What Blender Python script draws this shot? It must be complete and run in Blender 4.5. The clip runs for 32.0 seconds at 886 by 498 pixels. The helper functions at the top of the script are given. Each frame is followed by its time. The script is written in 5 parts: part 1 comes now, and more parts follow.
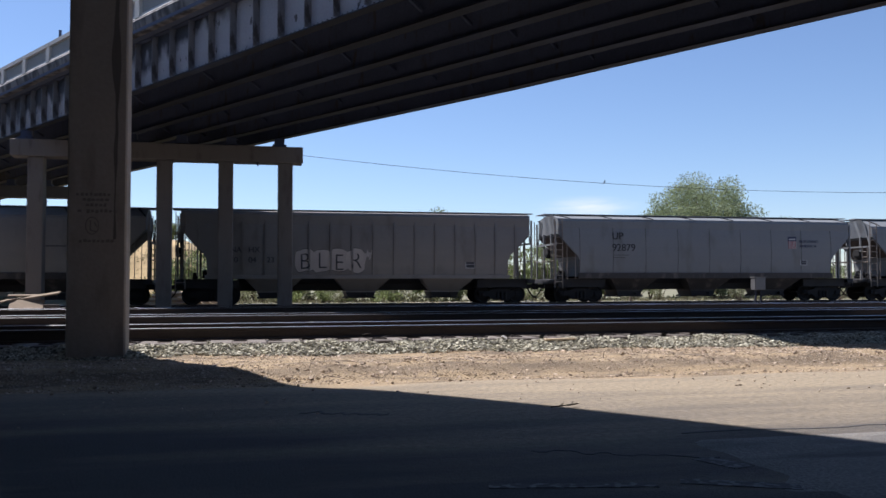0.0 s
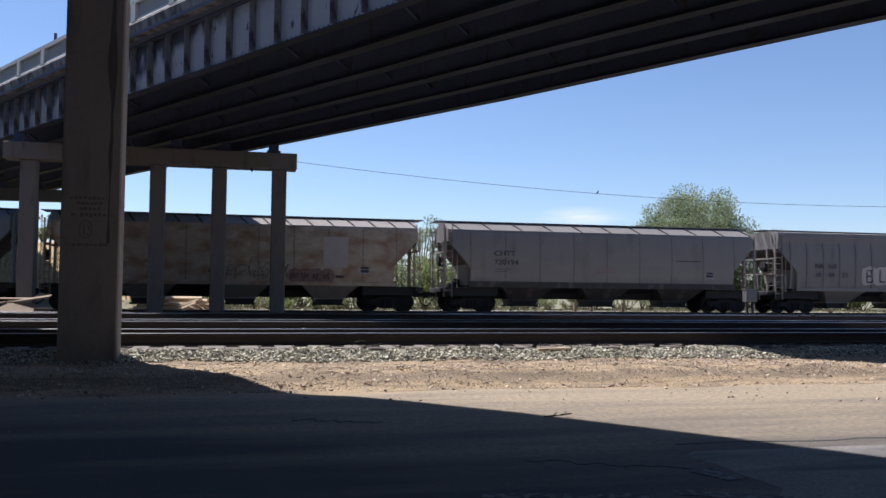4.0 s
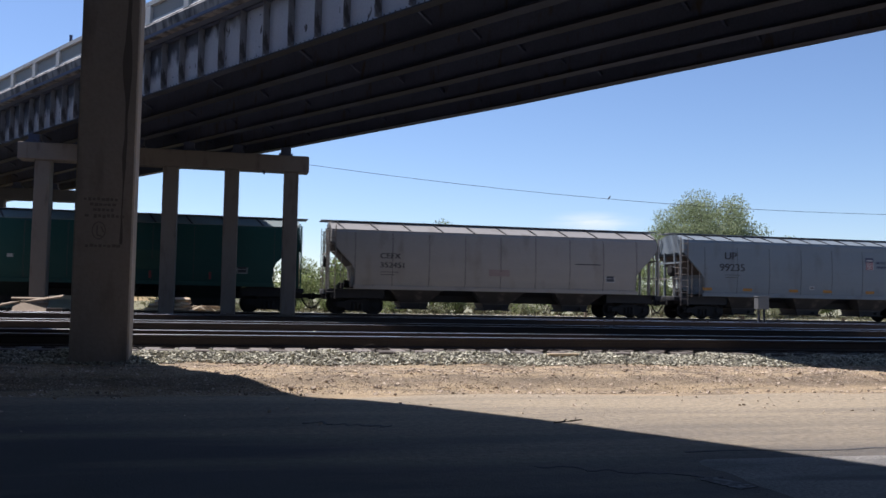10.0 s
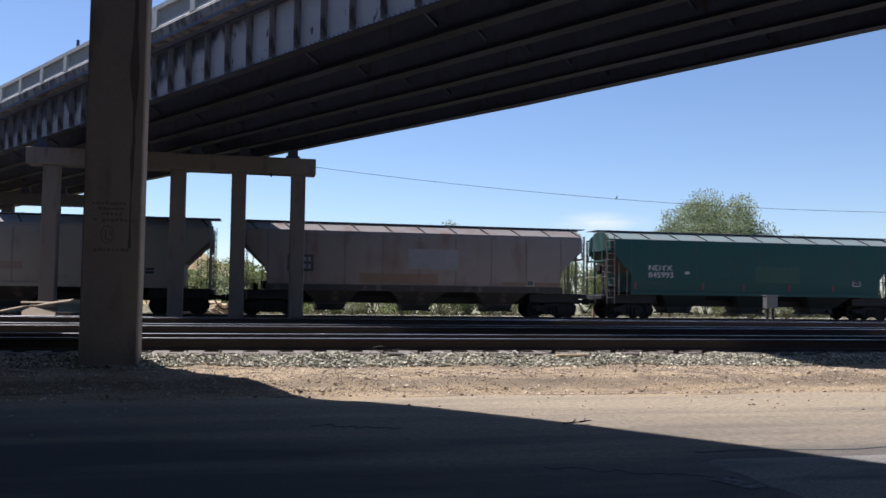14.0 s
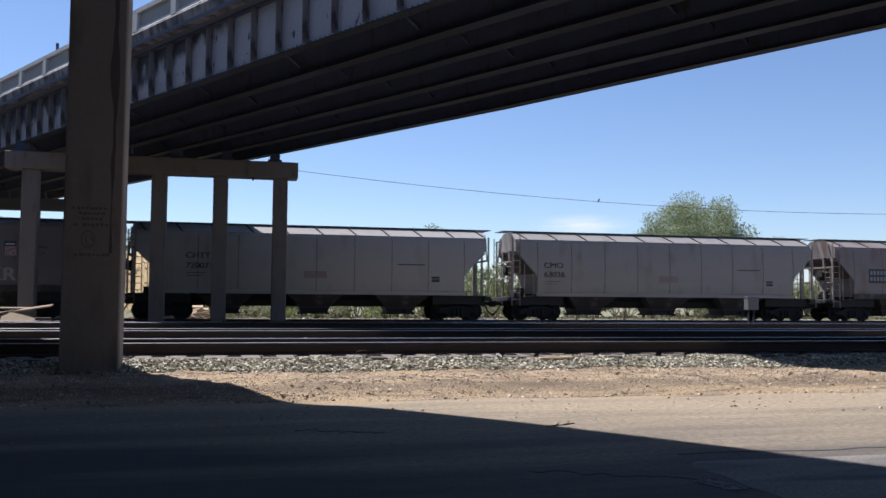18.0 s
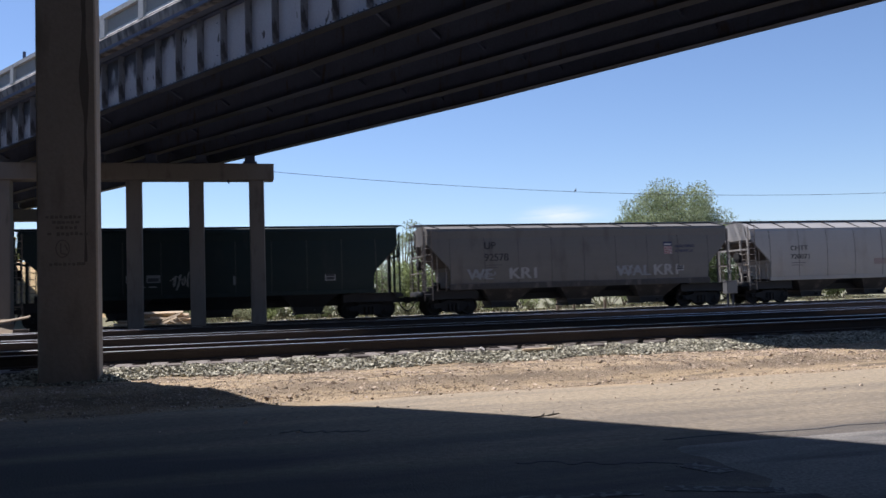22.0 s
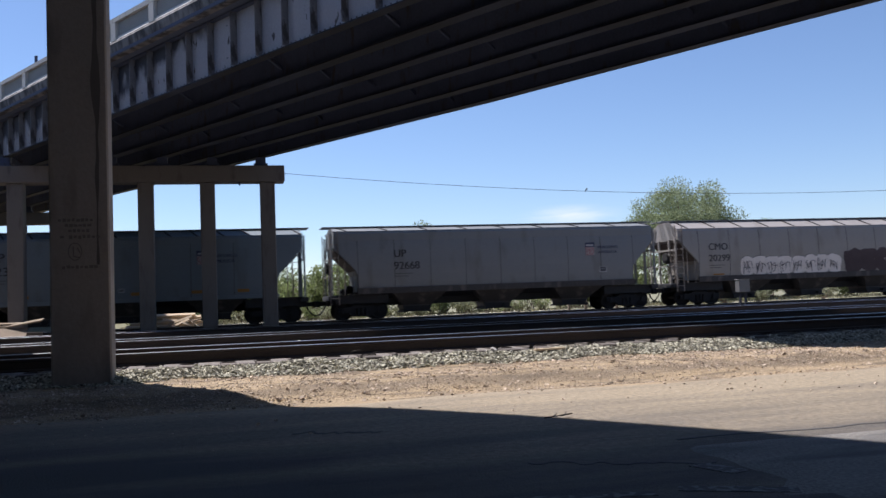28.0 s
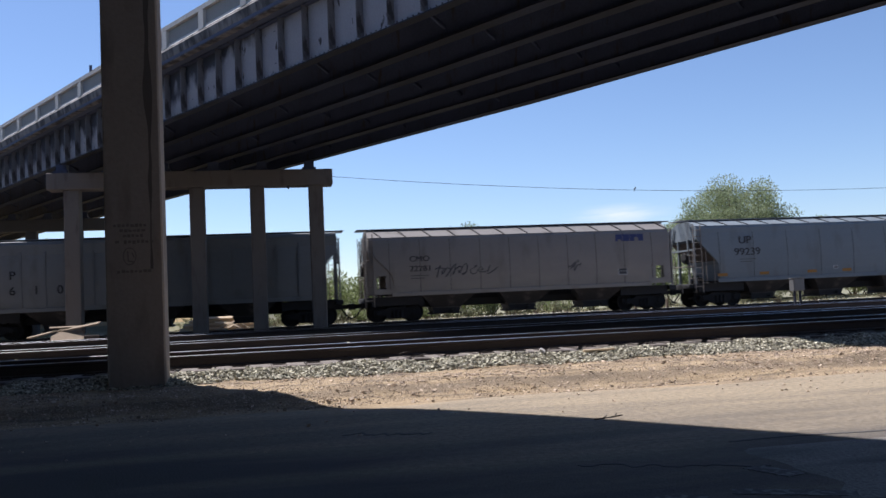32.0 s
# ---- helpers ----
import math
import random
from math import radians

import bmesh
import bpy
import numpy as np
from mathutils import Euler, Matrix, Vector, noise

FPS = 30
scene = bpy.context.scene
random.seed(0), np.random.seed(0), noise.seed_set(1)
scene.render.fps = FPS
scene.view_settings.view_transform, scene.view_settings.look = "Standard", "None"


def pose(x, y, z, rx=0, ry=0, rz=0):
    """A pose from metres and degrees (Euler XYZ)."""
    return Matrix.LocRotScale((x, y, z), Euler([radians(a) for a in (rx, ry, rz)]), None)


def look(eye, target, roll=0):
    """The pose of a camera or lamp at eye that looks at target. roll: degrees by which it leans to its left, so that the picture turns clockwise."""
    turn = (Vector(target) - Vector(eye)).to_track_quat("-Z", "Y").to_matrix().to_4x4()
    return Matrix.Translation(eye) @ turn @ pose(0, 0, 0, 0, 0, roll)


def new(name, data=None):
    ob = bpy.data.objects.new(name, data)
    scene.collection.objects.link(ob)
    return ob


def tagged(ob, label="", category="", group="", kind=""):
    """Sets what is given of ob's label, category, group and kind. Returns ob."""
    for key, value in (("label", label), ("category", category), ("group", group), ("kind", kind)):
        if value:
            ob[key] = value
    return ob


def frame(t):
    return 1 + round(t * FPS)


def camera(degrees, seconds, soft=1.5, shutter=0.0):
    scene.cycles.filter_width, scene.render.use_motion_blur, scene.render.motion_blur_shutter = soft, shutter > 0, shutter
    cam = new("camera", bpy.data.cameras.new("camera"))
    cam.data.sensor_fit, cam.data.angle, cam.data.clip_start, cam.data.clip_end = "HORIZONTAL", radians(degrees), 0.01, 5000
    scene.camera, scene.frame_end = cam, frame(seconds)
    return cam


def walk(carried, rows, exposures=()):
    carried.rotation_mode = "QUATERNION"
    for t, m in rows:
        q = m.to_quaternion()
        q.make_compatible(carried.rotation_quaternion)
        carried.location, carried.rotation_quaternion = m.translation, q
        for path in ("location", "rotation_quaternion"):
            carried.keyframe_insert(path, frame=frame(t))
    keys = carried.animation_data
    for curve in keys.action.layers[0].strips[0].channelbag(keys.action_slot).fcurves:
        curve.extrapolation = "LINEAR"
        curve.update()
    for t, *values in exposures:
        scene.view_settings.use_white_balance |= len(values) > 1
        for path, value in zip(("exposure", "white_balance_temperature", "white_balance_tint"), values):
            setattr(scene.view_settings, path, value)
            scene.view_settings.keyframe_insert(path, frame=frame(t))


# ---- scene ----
cam = camera(53.0, 32.0, 1.5, 0.25)
walk(cam, [
    (0, pose(0.030, -0.008, 1.093, 92.32, 0.16, -12.85)),
    (0.5, pose(0.032, -0.018, 1.098, 92.88, 0.77, -14.68)),
    (1, pose(0.032, -0.016, 1.101, 92.98, 0.87, -14.55)),
    (1.5, pose(0.017, -0.015, 1.097, 92.72, 0.42, -14.04)),
    (2, pose(0.016, -0.008, 1.096, 92.53, 0.05, -13.53)),
    (2.5, pose(0.014, -0.013, 1.097, 92.37, -0.27, -13.57)),
    (4.5, pose(0.007, 0.001, 1.092, 92.99, -0.73, -13.17)),
    (5, pose(0.007, -0.003, 1.096, 92.96, -0.71, -12.47)),
    (5.5, pose(0.004, -0.001, 1.099, 92.88, -0.68, -11.43)),
    (6, pose(-0.001, 0.000, 1.096, 93.03, -0.75, -10.84)),
    (6.5, pose(-0.007, 0.000, 1.098, 93.12, -1.03, -10.75)),
    (7, pose(-0.005, -0.002, 1.104, 93.20, -1.23, -10.71)),
    (7.5, pose(-0.009, -0.002, 1.100, 93.30, -1.17, -10.61)),
    (8, pose(-0.011, -0.002, 1.099, 93.31, -1.17, -10.55)),
    (8.5, pose(-0.013, -0.001, 1.100, 93.40, -1.05, -10.79)),
    (9, pose(-0.006, -0.005, 1.101, 93.37, -1.00, -11.75)),
    (9.5, pose(-0.004, -0.007, 1.099, 93.21, -1.07, -12.38)),
    (10, pose(0.001, -0.007, 1.099, 93.09, -1.13, -12.70)),
    (10.5, pose(-0.002, 0.003, 1.096, 93.09, -1.05, -13.05)),
    (11, pose(-0.002, -0.009, 1.100, 93.13, -0.90, -13.32)),
    (11.5, pose(0.001, -0.005, 1.096, 93.12, -0.89, -13.36)),
    (12, pose(0.000, -0.009, 1.100, 93.01, -0.82, -13.33)),
    (12.5, pose(-0.001, -0.011, 1.097, 92.91, -0.64, -13.06)),
    (13, pose(-0.000, -0.000, 1.100, 93.10, -0.50, -12.50)),
    (13.5, pose(0.000, -0.007, 1.101, 93.20, -0.56, -12.34)),
    (14, pose(-0.003, -0.005, 1.100, 93.17, -0.72, -12.21)),
    (14.5, pose(-0.009, -0.003, 1.099, 93.18, -0.92, -12.01)),
    (16.5, pose(-0.006, -0.003, 1.098, 93.47, -0.62, -11.60)),
    (17, pose(-0.004, 0.001, 1.104, 93.58, -0.50, -11.62)),
    (17.5, pose(-0.011, -0.015, 1.099, 93.64, -0.63, -12.13)),
    (18, pose(-0.007, -0.009, 1.107, 93.38, -0.43, -13.30)),
    (18.5, pose(0.003, -0.002, 1.106, 93.43, 0.19, -14.52)),
    (19, pose(0.002, 0.000, 1.105, 93.52, 0.44, -14.80)),
    (19.5, pose(0.001, 0.003, 1.106, 93.48, 0.64, -14.73)),
    (20, pose(0.006, -0.004, 1.110, 93.26, 1.04, -14.46)),
    (20.5, pose(0.006, 0.000, 1.104, 93.05, 1.14, -14.30)),
    (21, pose(0.002, 0.002, 1.102, 92.85, 1.27, -14.38)),
    (21.5, pose(0.005, 0.004, 1.107, 92.94, 1.55, -14.40)),
    (22, pose(0.002, 0.006, 1.106, 93.07, 1.84, -14.50)),
    (22.5, pose(0.003, 0.007, 1.112, 93.18, 1.98, -14.40)),
    (23, pose(-0.000, 0.007, 1.109, 93.29, 2.09, -14.27)),
    (23.5, pose(0.008, 0.002, 1.108, 93.31, 2.07, -14.05)),
    (24, pose(0.002, -0.002, 1.110, 93.29, 1.96, -13.96)),
    (24.5, pose(-0.001, 0.005, 1.109, 93.37, 2.07, -13.84)),
    (25, pose(0.002, 0.004, 1.111, 93.39, 2.12, -13.83)),
    (25.5, pose(0.003, -0.001, 1.115, 93.40, 2.16, -13.83)),
    (27.5, pose(0.005, 0.018, 1.111, 93.31, 2.27, -13.84)),
    (28, pose(0.004, 0.016, 1.107, 93.12, 2.19, -13.78)),
    (28.5, pose(0.003, 0.023, 1.106, 93.00, 2.09, -13.68)),
    (29, pose(0.002, 0.008, 1.110, 92.88, 2.21, -13.49)),
    (29.5, pose(0.001, 0.014, 1.109, 92.72, 2.33, -12.89)),
    (30, pose(0.001, 0.018, 1.110, 92.72, 2.26, -12.40)),
    (30.5, pose(0.010, 0.013, 1.104, 92.94, 2.28, -12.01)),
    (31, pose(0.008, 0.009, 1.104, 93.12, 2.38, -11.37)),
    (31.5, pose(0.002, 0.015, 1.105, 93.15, 2.50, -10.98)),
    (32, pose(0.006, 0.013, 1.111, 93.32, 2.58, -10.68)),
], exposures=[(0, 0.58, 6000, 17), (32, 0.58, 6000, 17)])

# ---- sky and sun ----
# the sun stands high, ahead and to the side on which the shadows of the bridges do not fall
SUN_WAY = Vector((-0.368, 0.496, 1.0)).normalized()
world = bpy.data.worlds.new("world")
scene.world = world
world.use_nodes = True
wn, wl = world.node_tree.nodes, world.node_tree.links
sky = wn.new("ShaderNodeTexSky")
sky.sky_type = "NISHITA"
sky.sun_disc = False
sky.sun_elevation = math.asin(SUN_WAY.z)
sky.sun_rotation = math.atan2(SUN_WAY.x, SUN_WAY.y)
sky.altitude, sky.air_density, sky.dust_density, sky.ozone_density = 900, 1.0, 0.25, 3.0
wn["Background"].inputs["Strength"].default_value = 0.085
# thin wisps of high cloud
coord = wn.new("ShaderNodeTexCoord")
stretch = wn.new("ShaderNodeMapping")
stretch.inputs["Scale"].default_value = (9.0, 9.0, 60.0)
wisp = wn.new("ShaderNodeTexNoise")
wisp.inputs["Scale"].default_value, wisp.inputs["Detail"].default_value = 1.3, 6.0
ramp = wn.new("ShaderNodeValToRGB")
ramp.color_ramp.elements[0].position, ramp.color_ramp.elements[1].position = 0.41, 0.60
ramp.color_ramp.elements[1].color = (0.75, 0.75, 0.75, 1)
cloud = wn.new("ShaderNodeMix")
cloud.data_type = "RGBA"
cloud.inputs["B"].default_value = (7.4, 7.8, 8.4, 1)
wl.new(coord.outputs["Generated"], stretch.inputs["Vector"])
wl.new(stretch.outputs["Vector"], wisp.inputs["Vector"])
wl.new(wisp.outputs["Fac"], ramp.inputs["Fac"])
# one low wisp over the far trees
spot = wn.new("ShaderNodeMapping")
spot.vector_type = "POINT"
spot.inputs["Scale"].default_value = (15.0, 15.0, 75.0)
spot.inputs["Location"].default_value = (-0.374 * 15.0, -0.923 * 15.0, -0.086 * 75.0)
length = wn.new("ShaderNodeVectorMath")
length.operation = "LENGTH"
fade = wn.new("ShaderNodeMapRange")
fade.inputs["From Min"].default_value, fade.inputs["From Max"].default_value = 1.0, 0.1
both = wn.new("ShaderNodeMath")
both.operation = "MULTIPLY"
wl.new(coord.outputs["Generated"], spot.inputs["Vector"])
wl.new(spot.outputs["Vector"], length.inputs[0])
wl.new(length.outputs["Value"], fade.inputs["Value"])
wl.new(fade.outputs["Result"], both.inputs[0])
wl.new(ramp.outputs["Color"], both.inputs[1])
wl.new(both.outputs["Value"], cloud.inputs["Factor"])
wl.new(sky.outputs["Color"], cloud.inputs["A"])
wl.new(cloud.outputs["Result"], wn["Background"].inputs["Color"])

sun = new("sun", bpy.data.lights.new("sun", "SUN"))
sun.data.energy, sun.data.angle, sun.data.color = 5.0, radians(0.53), (1.0, 0.955, 0.88)
sun.matrix_world = look(SUN_WAY * 100, (0, 0, 0))


# ---- materials ----
def mat(name, color, rough=0.85, metal=0.0, vary=0.25, scale=1.5, fine=30.0, bump=0.15, stain=None, stain_at=(0.52, 0.68),
        stain_scale=0.8, streak=1.0, random_tone=0.0, tone2=None, stain_map=None, contrast=0.4):
    """A surface with two scales of variation, an optional stain colour (streak > 1 draws it down the surface) and relief."""
    m = bpy.data.materials.new(name)
    m.use_nodes = True
    n, l = m.node_tree.nodes, m.node_tree.links
    b = n["Principled BSDF"]
    b.inputs["Roughness"].default_value, b.inputs["Metallic"].default_value = rough, metal
    tc = n.new("ShaderNodeTexCoord")
    src = tc.outputs["Object"]

    def noise_tex(sc, detail, mapping=None):
        t = n.new("ShaderNodeTexNoise")
        t.inputs["Scale"].default_value, t.inputs["Detail"].default_value = sc, detail
        if mapping:
            mp = n.new("ShaderNodeMapping")
            mp.inputs["Scale"].default_value = mapping
            l.new(src, mp.inputs["Vector"])
            l.new(mp.outputs["Vector"], t.inputs["Vector"])
        else:
            l.new(src, t.inputs["Vector"])
        return t

    def mix(a, bcol, fac, mode="MIX"):
        x = n.new("ShaderNodeMix")
        x.data_type, x.blend_type = "RGBA", mode
        for sock, val in ((x.inputs["A"], a), (x.inputs["B"], bcol), (x.inputs["Factor"], fac)):
            if isinstance(val, bpy.types.NodeSocket):
                l.new(val, sock)
            else:
                sock.default_value = val
        return x.outputs["Result"]

    def ramp_of(sock, lo, hi):
        r = n.new("ShaderNodeMapRange")
        r.inputs["From Min"].default_value, r.inputs["From Max"].default_value = lo, hi
        l.new(sock, r.inputs["Value"])
        return r.outputs["Result"]

    base = (*color, 1)
    dark = (*[v * (1 - vary) for v in color], 1)
    lite = (*[min(1, v * (1 + vary)) for v in color], 1) if tone2 is None else (*tone2, 1)
    big = noise_tex(scale, 4)
    tiny = noise_tex(fine, 5)
    col = mix(dark, lite, ramp_of(big.outputs["Fac"], 0.3, 0.7))
    col = mix(col, base, 0.35)
    grain = mix(dark, lite, ramp_of(tiny.outputs["Fac"], 0.3, 0.7))
    col = mix(col, grain, contrast)
    if stain:
        st = noise_tex(stain_scale, 7, stain_map or (streak, streak, 1.0))
        col = mix(col, (*stain, 1), ramp_of(st.outputs["Fac"], *stain_at))
    if random_tone:
        info = n.new("ShaderNodeObjectInfo")
        hsv = n.new("ShaderNodeHueSaturation")
        l.new(ramp_of(info.outputs["Random"], -0.5 / random_tone, 0.5 / random_tone), hsv.inputs["Value"])
        rng = hsv.inputs["Value"].links[0].from_node
        rng.inputs["From Min"].default_value, rng.inputs["From Max"].default_value = 0, 1
        rng.inputs["To Min"].default_value, rng.inputs["To Max"].default_value = 1 - random_tone, 1 + random_tone
        l.new(col, hsv.inputs["Color"])
        col = hsv.outputs["Color"]
    l.new(col, b.inputs["Base Color"])
    if bump:
        bp = n.new("ShaderNodeBump")
        bp.inputs["Strength"].default_value, bp.inputs["Distance"].default_value = bump, 0.02
        l.new(tiny.outputs["Fac"], bp.inputs["Height"])
        l.new(bp.outputs["Normal"], b.inputs["Normal"])
    return m


def plain(name, color, rough=0.7):
    return mat(name, color, rough, vary=0.15, scale=3, fine=60, bump=0.05)


M_ASPHALT = mat("dusty_asphalt", (0.058, 0.055, 0.055), 0.95, vary=0.38, scale=0.7, fine=55, bump=0.7, contrast=0.55)
M_DIRT = mat("dirt", (0.335, 0.25, 0.150), 1.0, vary=0.5, scale=1.6, fine=34, bump=1.0, stain=(0.15, 0.115, 0.075), stain_at=(0.49, 0.66), stain_scale=2.2, stain_map=(0.45, 2.4, 1), contrast=0.6)
M_GRASS_DRY = mat("dry_grass_ground", (0.19, 0.178, 0.105), 1.0, vary=0.3, scale=0.35, fine=8, bump=0.6, stain=(0.24, 0.24, 0.12), stain_at=(0.55, 0.7), stain_scale=0.3)
M_STONE = mat("ballast_stone", (0.375, 0.352, 0.27), 0.95, vary=0.45, scale=7, fine=40, bump=0.3)
M_BED = mat("ballast_bed", (0.19, 0.165, 0.145), 1.0, vary=0.5, scale=9, fine=28, bump=1.0)
M_CONC = mat("weathered_concrete", (0.18, 0.157, 0.137), 0.92, vary=0.14, scale=0.7, fine=22, bump=0.25, stain=(0.095, 0.08, 0.068), stain_at=(0.55, 0.78), stain_scale=0.8, streak=4)
M_CONC_PALE = mat("parapet_concrete", (0.52, 0.49, 0.45), 0.92, vary=0.14, scale=0.8, fine=22, bump=0.2, stain=(0.30, 0.27, 0.24), stain_at=(0.55, 0.8), stain_scale=1.0, streak=4)
# the blue in these three colours stands in for lens haze over the underside
M_CONC_DIM = mat("sooty_hazed_concrete", (0.086, 0.102, 0.150), 0.95, vary=0.25, scale=0.5, fine=18, bump=0.2)
M_STEEL = mat("sooty_hazed_girder_paint", (0.060, 0.074, 0.122), 0.8, vary=0.35, scale=0.8, fine=16, bump=0.1, stain=(0.05, 0.042, 0.04), stain_at=(0.56, 0.72), stain_scale=1.2, streak=3)
# near-black here also holds down bounced ground light on the flanges
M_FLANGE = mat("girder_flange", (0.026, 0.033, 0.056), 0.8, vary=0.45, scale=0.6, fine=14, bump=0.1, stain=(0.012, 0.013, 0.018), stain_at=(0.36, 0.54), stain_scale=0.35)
M_FASCIA = mat("peeling_white_girder_paint", (0.33, 0.325, 0.335), 0.75, vary=0.2, scale=0.9, fine=20, bump=0.15, stain=(0.05, 0.045, 0.045), stain_at=(0.645, 0.68), stain_scale=1.5, streak=2.2)
M_STIFF = mat("grimy_stiffener_paint", (0.17, 0.165, 0.17), 0.8, vary=0.3, scale=0.9, fine=20, bump=0.15, stain=(0.05, 0.045, 0.045), stain_at=(0.52, 0.6), stain_scale=1.5, streak=2.2)
M_EDGE = mat("rain_stained_concrete", (0.20, 0.185, 0.175), 0.92, vary=0.2, scale=0.6, fine=20, bump=0.2, stain=(0.05, 0.047, 0.047), stain_at=(0.42, 0.60), stain_scale=0.9, streak=3)
# dark so the unseen deck and wall bounce little light into the shade
M_CONC_DARK = mat("darkened_concrete", (0.10, 0.095, 0.093), 0.95, vary=0.25, scale=0.5, fine=18, bump=0.2)
M_COLUMN = mat("bare_column_concrete", (0.285, 0.243, 0.208), 0.92, vary=0.14, scale=0.7, fine=22, bump=0.25, stain=(0.15, 0.125, 0.105), stain_at=(0.52, 0.75), stain_scale=0.7, streak=4)
# parapet concrete with the coping's shade over the recess put into its colour
M_PANEL = mat("shaded_parapet_panel", (0.28, 0.265, 0.25), 0.92, vary=0.15, scale=0.8, fine=22, bump=0.2)
M_HILL = mat("golden_hillside", (0.46, 0.335, 0.17), 1.0, vary=0.3, scale=0.25, fine=4, bump=0.6, stain=(0.30, 0.22, 0.11), stain_at=(0.5, 0.68), stain_scale=0.4)
M_RAIL = mat("rusty_rail_side", (0.052, 0.039, 0.033), 0.85, vary=0.3, scale=1.5, fine=30, bump=0.15)
M_HEAD = mat("polished_rail_head", (0.86, 0.84, 0.81), 0.30, 1.0, vary=0.08, scale=0.4, fine=20, bump=0.0)
M_TIE = mat("grey_wooden_tie", (0.125, 0.105, 0.09), 0.95, vary=0.35, scale=3, fine=35, bump=0.4, random_tone=0.25)
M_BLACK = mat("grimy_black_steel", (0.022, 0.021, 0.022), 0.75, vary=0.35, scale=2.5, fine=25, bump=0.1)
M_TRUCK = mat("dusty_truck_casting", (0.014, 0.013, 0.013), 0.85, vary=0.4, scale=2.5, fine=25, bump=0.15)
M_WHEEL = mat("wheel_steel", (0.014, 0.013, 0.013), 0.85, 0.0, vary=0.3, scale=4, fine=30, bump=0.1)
M_WOOD = mat("weathered_lumber", (0.55, 0.43, 0.29), 0.9, vary=0.25, scale=2.0, fine=25, bump=0.2, random_tone=0.2)
M_PLY = mat("grey_weathered_plywood", (0.23, 0.175, 0.118), 0.9, vary=0.28, scale=1.8, fine=20, bump=0.2, random_tone=0.2)
M_BARK = mat("bark", (0.16, 0.115, 0.08), 0.95, vary=0.3, scale=3, fine=18, bump=0.5)
M_WIRE = plain("cable_black", (0.04, 0.04, 0.045))
M_BOX = mat("relay_box_paint", (0.125, 0.125, 0.123), 0.6, vary=0.1, scale=3, fine=30, bump=0.05)
M_MARK = mat("worn_road_paint", (0.17, 0.165, 0.155), 0.9, vary=0.3, scale=4, fine=30, bump=0.2, stain=(0.064, 0.06, 0.058), stain_at=(0.44, 0.50), stain_scale=16)


def leaf_mat(name, a, b2):
    m = mat(name, a, 0.6, vary=0.3, scale=0.6, fine=5, bump=0, tone2=b2)
    n, l = m.node_tree.nodes, m.node_tree.links
    geo = n.new("ShaderNodeNewGeometry")
    hsv = n.new("ShaderNodeHueSaturation")
    r = n.new("ShaderNodeMapRange")
    r.inputs["To Min"].default_value, r.inputs["To Max"].default_value = 0.55, 1.5
    l.new(geo.outputs["Random Per Island"], r.inputs["Value"])
    l.new(r.outputs["Result"], hsv.inputs["Value"])
    pb = n["Principled BSDF"]
    l.new(pb.inputs["Base Color"].links[0].from_socket, hsv.inputs["Color"])
    l.new(hsv.outputs["Color"], pb.inputs["Base Color"])
    tr = n.new("ShaderNodeBsdfTranslucent")
    l.new(hsv.outputs["Color"], tr.inputs["Color"])
    ad = n.new("ShaderNodeMixShader")
    ad.inputs["Fac"].default_value = 0.5
    l.new(pb.outputs["BSDF"], ad.inputs[1])
    l.new(tr.outputs["BSDF"], ad.inputs[2])
    l.new(ad.outputs["Shader"], n["Material Output"].inputs["Surface"])
    return m


M_LEAF = leaf_mat("tree_leaf", (0.17, 0.22, 0.10), (0.42, 0.46, 0.27))
M_LEAF2 = leaf_mat("bush_leaf", (0.165, 0.205, 0.075), (0.32, 0.36, 0.15))
M_LEAF3 = leaf_mat("sagebrush_leaf", (0.19, 0.20, 0.11), (0.30, 0.30, 0.17))
M_GOLD = leaf_mat("golden_leaf", (0.34, 0.29, 0.085), (0.56, 0.46, 0.16))
M_DRYLEAF = leaf_mat("dry_grass_blade", (0.20, 0.19, 0.11), (0.31, 0.28, 0.17))


# ---- building helpers ----
def thing(name, label, category, m=None, group="", kind=""):
    ob = new(name)
    ob.empty_display_size = 0.3
    if m is not None:
        ob.matrix_world = m
    return tagged(ob, label, category, group, kind)


def mesh_of(name, bm, material, smooth=False):
    me = bpy.data.meshes.new(name)
    bmesh.ops.recalc_face_normals(bm, faces=bm.faces)
    bm.to_mesh(me)
    bm.free()
    if material:
        me.materials.append(material)
    if smooth:
        me.polygons.foreach_set("use_smooth", [True] * len(me.polygons))
    return me


def put(name, me, parent, m=None, label="", material=None):
    """An object on a shared mesh under its thing; material overrides the mesh's own."""
    ob = new(name, me)
    ob.parent = parent
    if m is not None:
        ob.matrix_local = m
    if material:
        ob.material_slots[0].link = "OBJECT"
        ob.material_slots[0].material = material
    return tagged(ob, label) if label else ob


def part(name, bm, material, parent, label="", smooth=False, m=None):
    return put(name, mesh_of(name, bm, material, smooth), parent, m, label)


def solo(name, bm, material, label, category, kind="", group="", smooth=False, m=None):
    ob = new(name, mesh_of(name, bm, material, smooth))
    if m is not None:
        ob.matrix_world = m
    return tagged(ob, label, category, group, kind)


def box(bm, x0, x1, y0, y1, z0, z1, bevel=0.0):
    vs = [bm.verts.new((x, y, z)) for x in (x0, x1) for y in (y0, y1) for z in (z0, z1)]
    fs = [bm.faces.new([vs[i] for i in q]) for q in ((0, 1, 3, 2), (4, 6, 7, 5), (0, 4, 5, 1), (2, 3, 7, 6), (0, 2, 6, 4), (1, 5, 7, 3))]
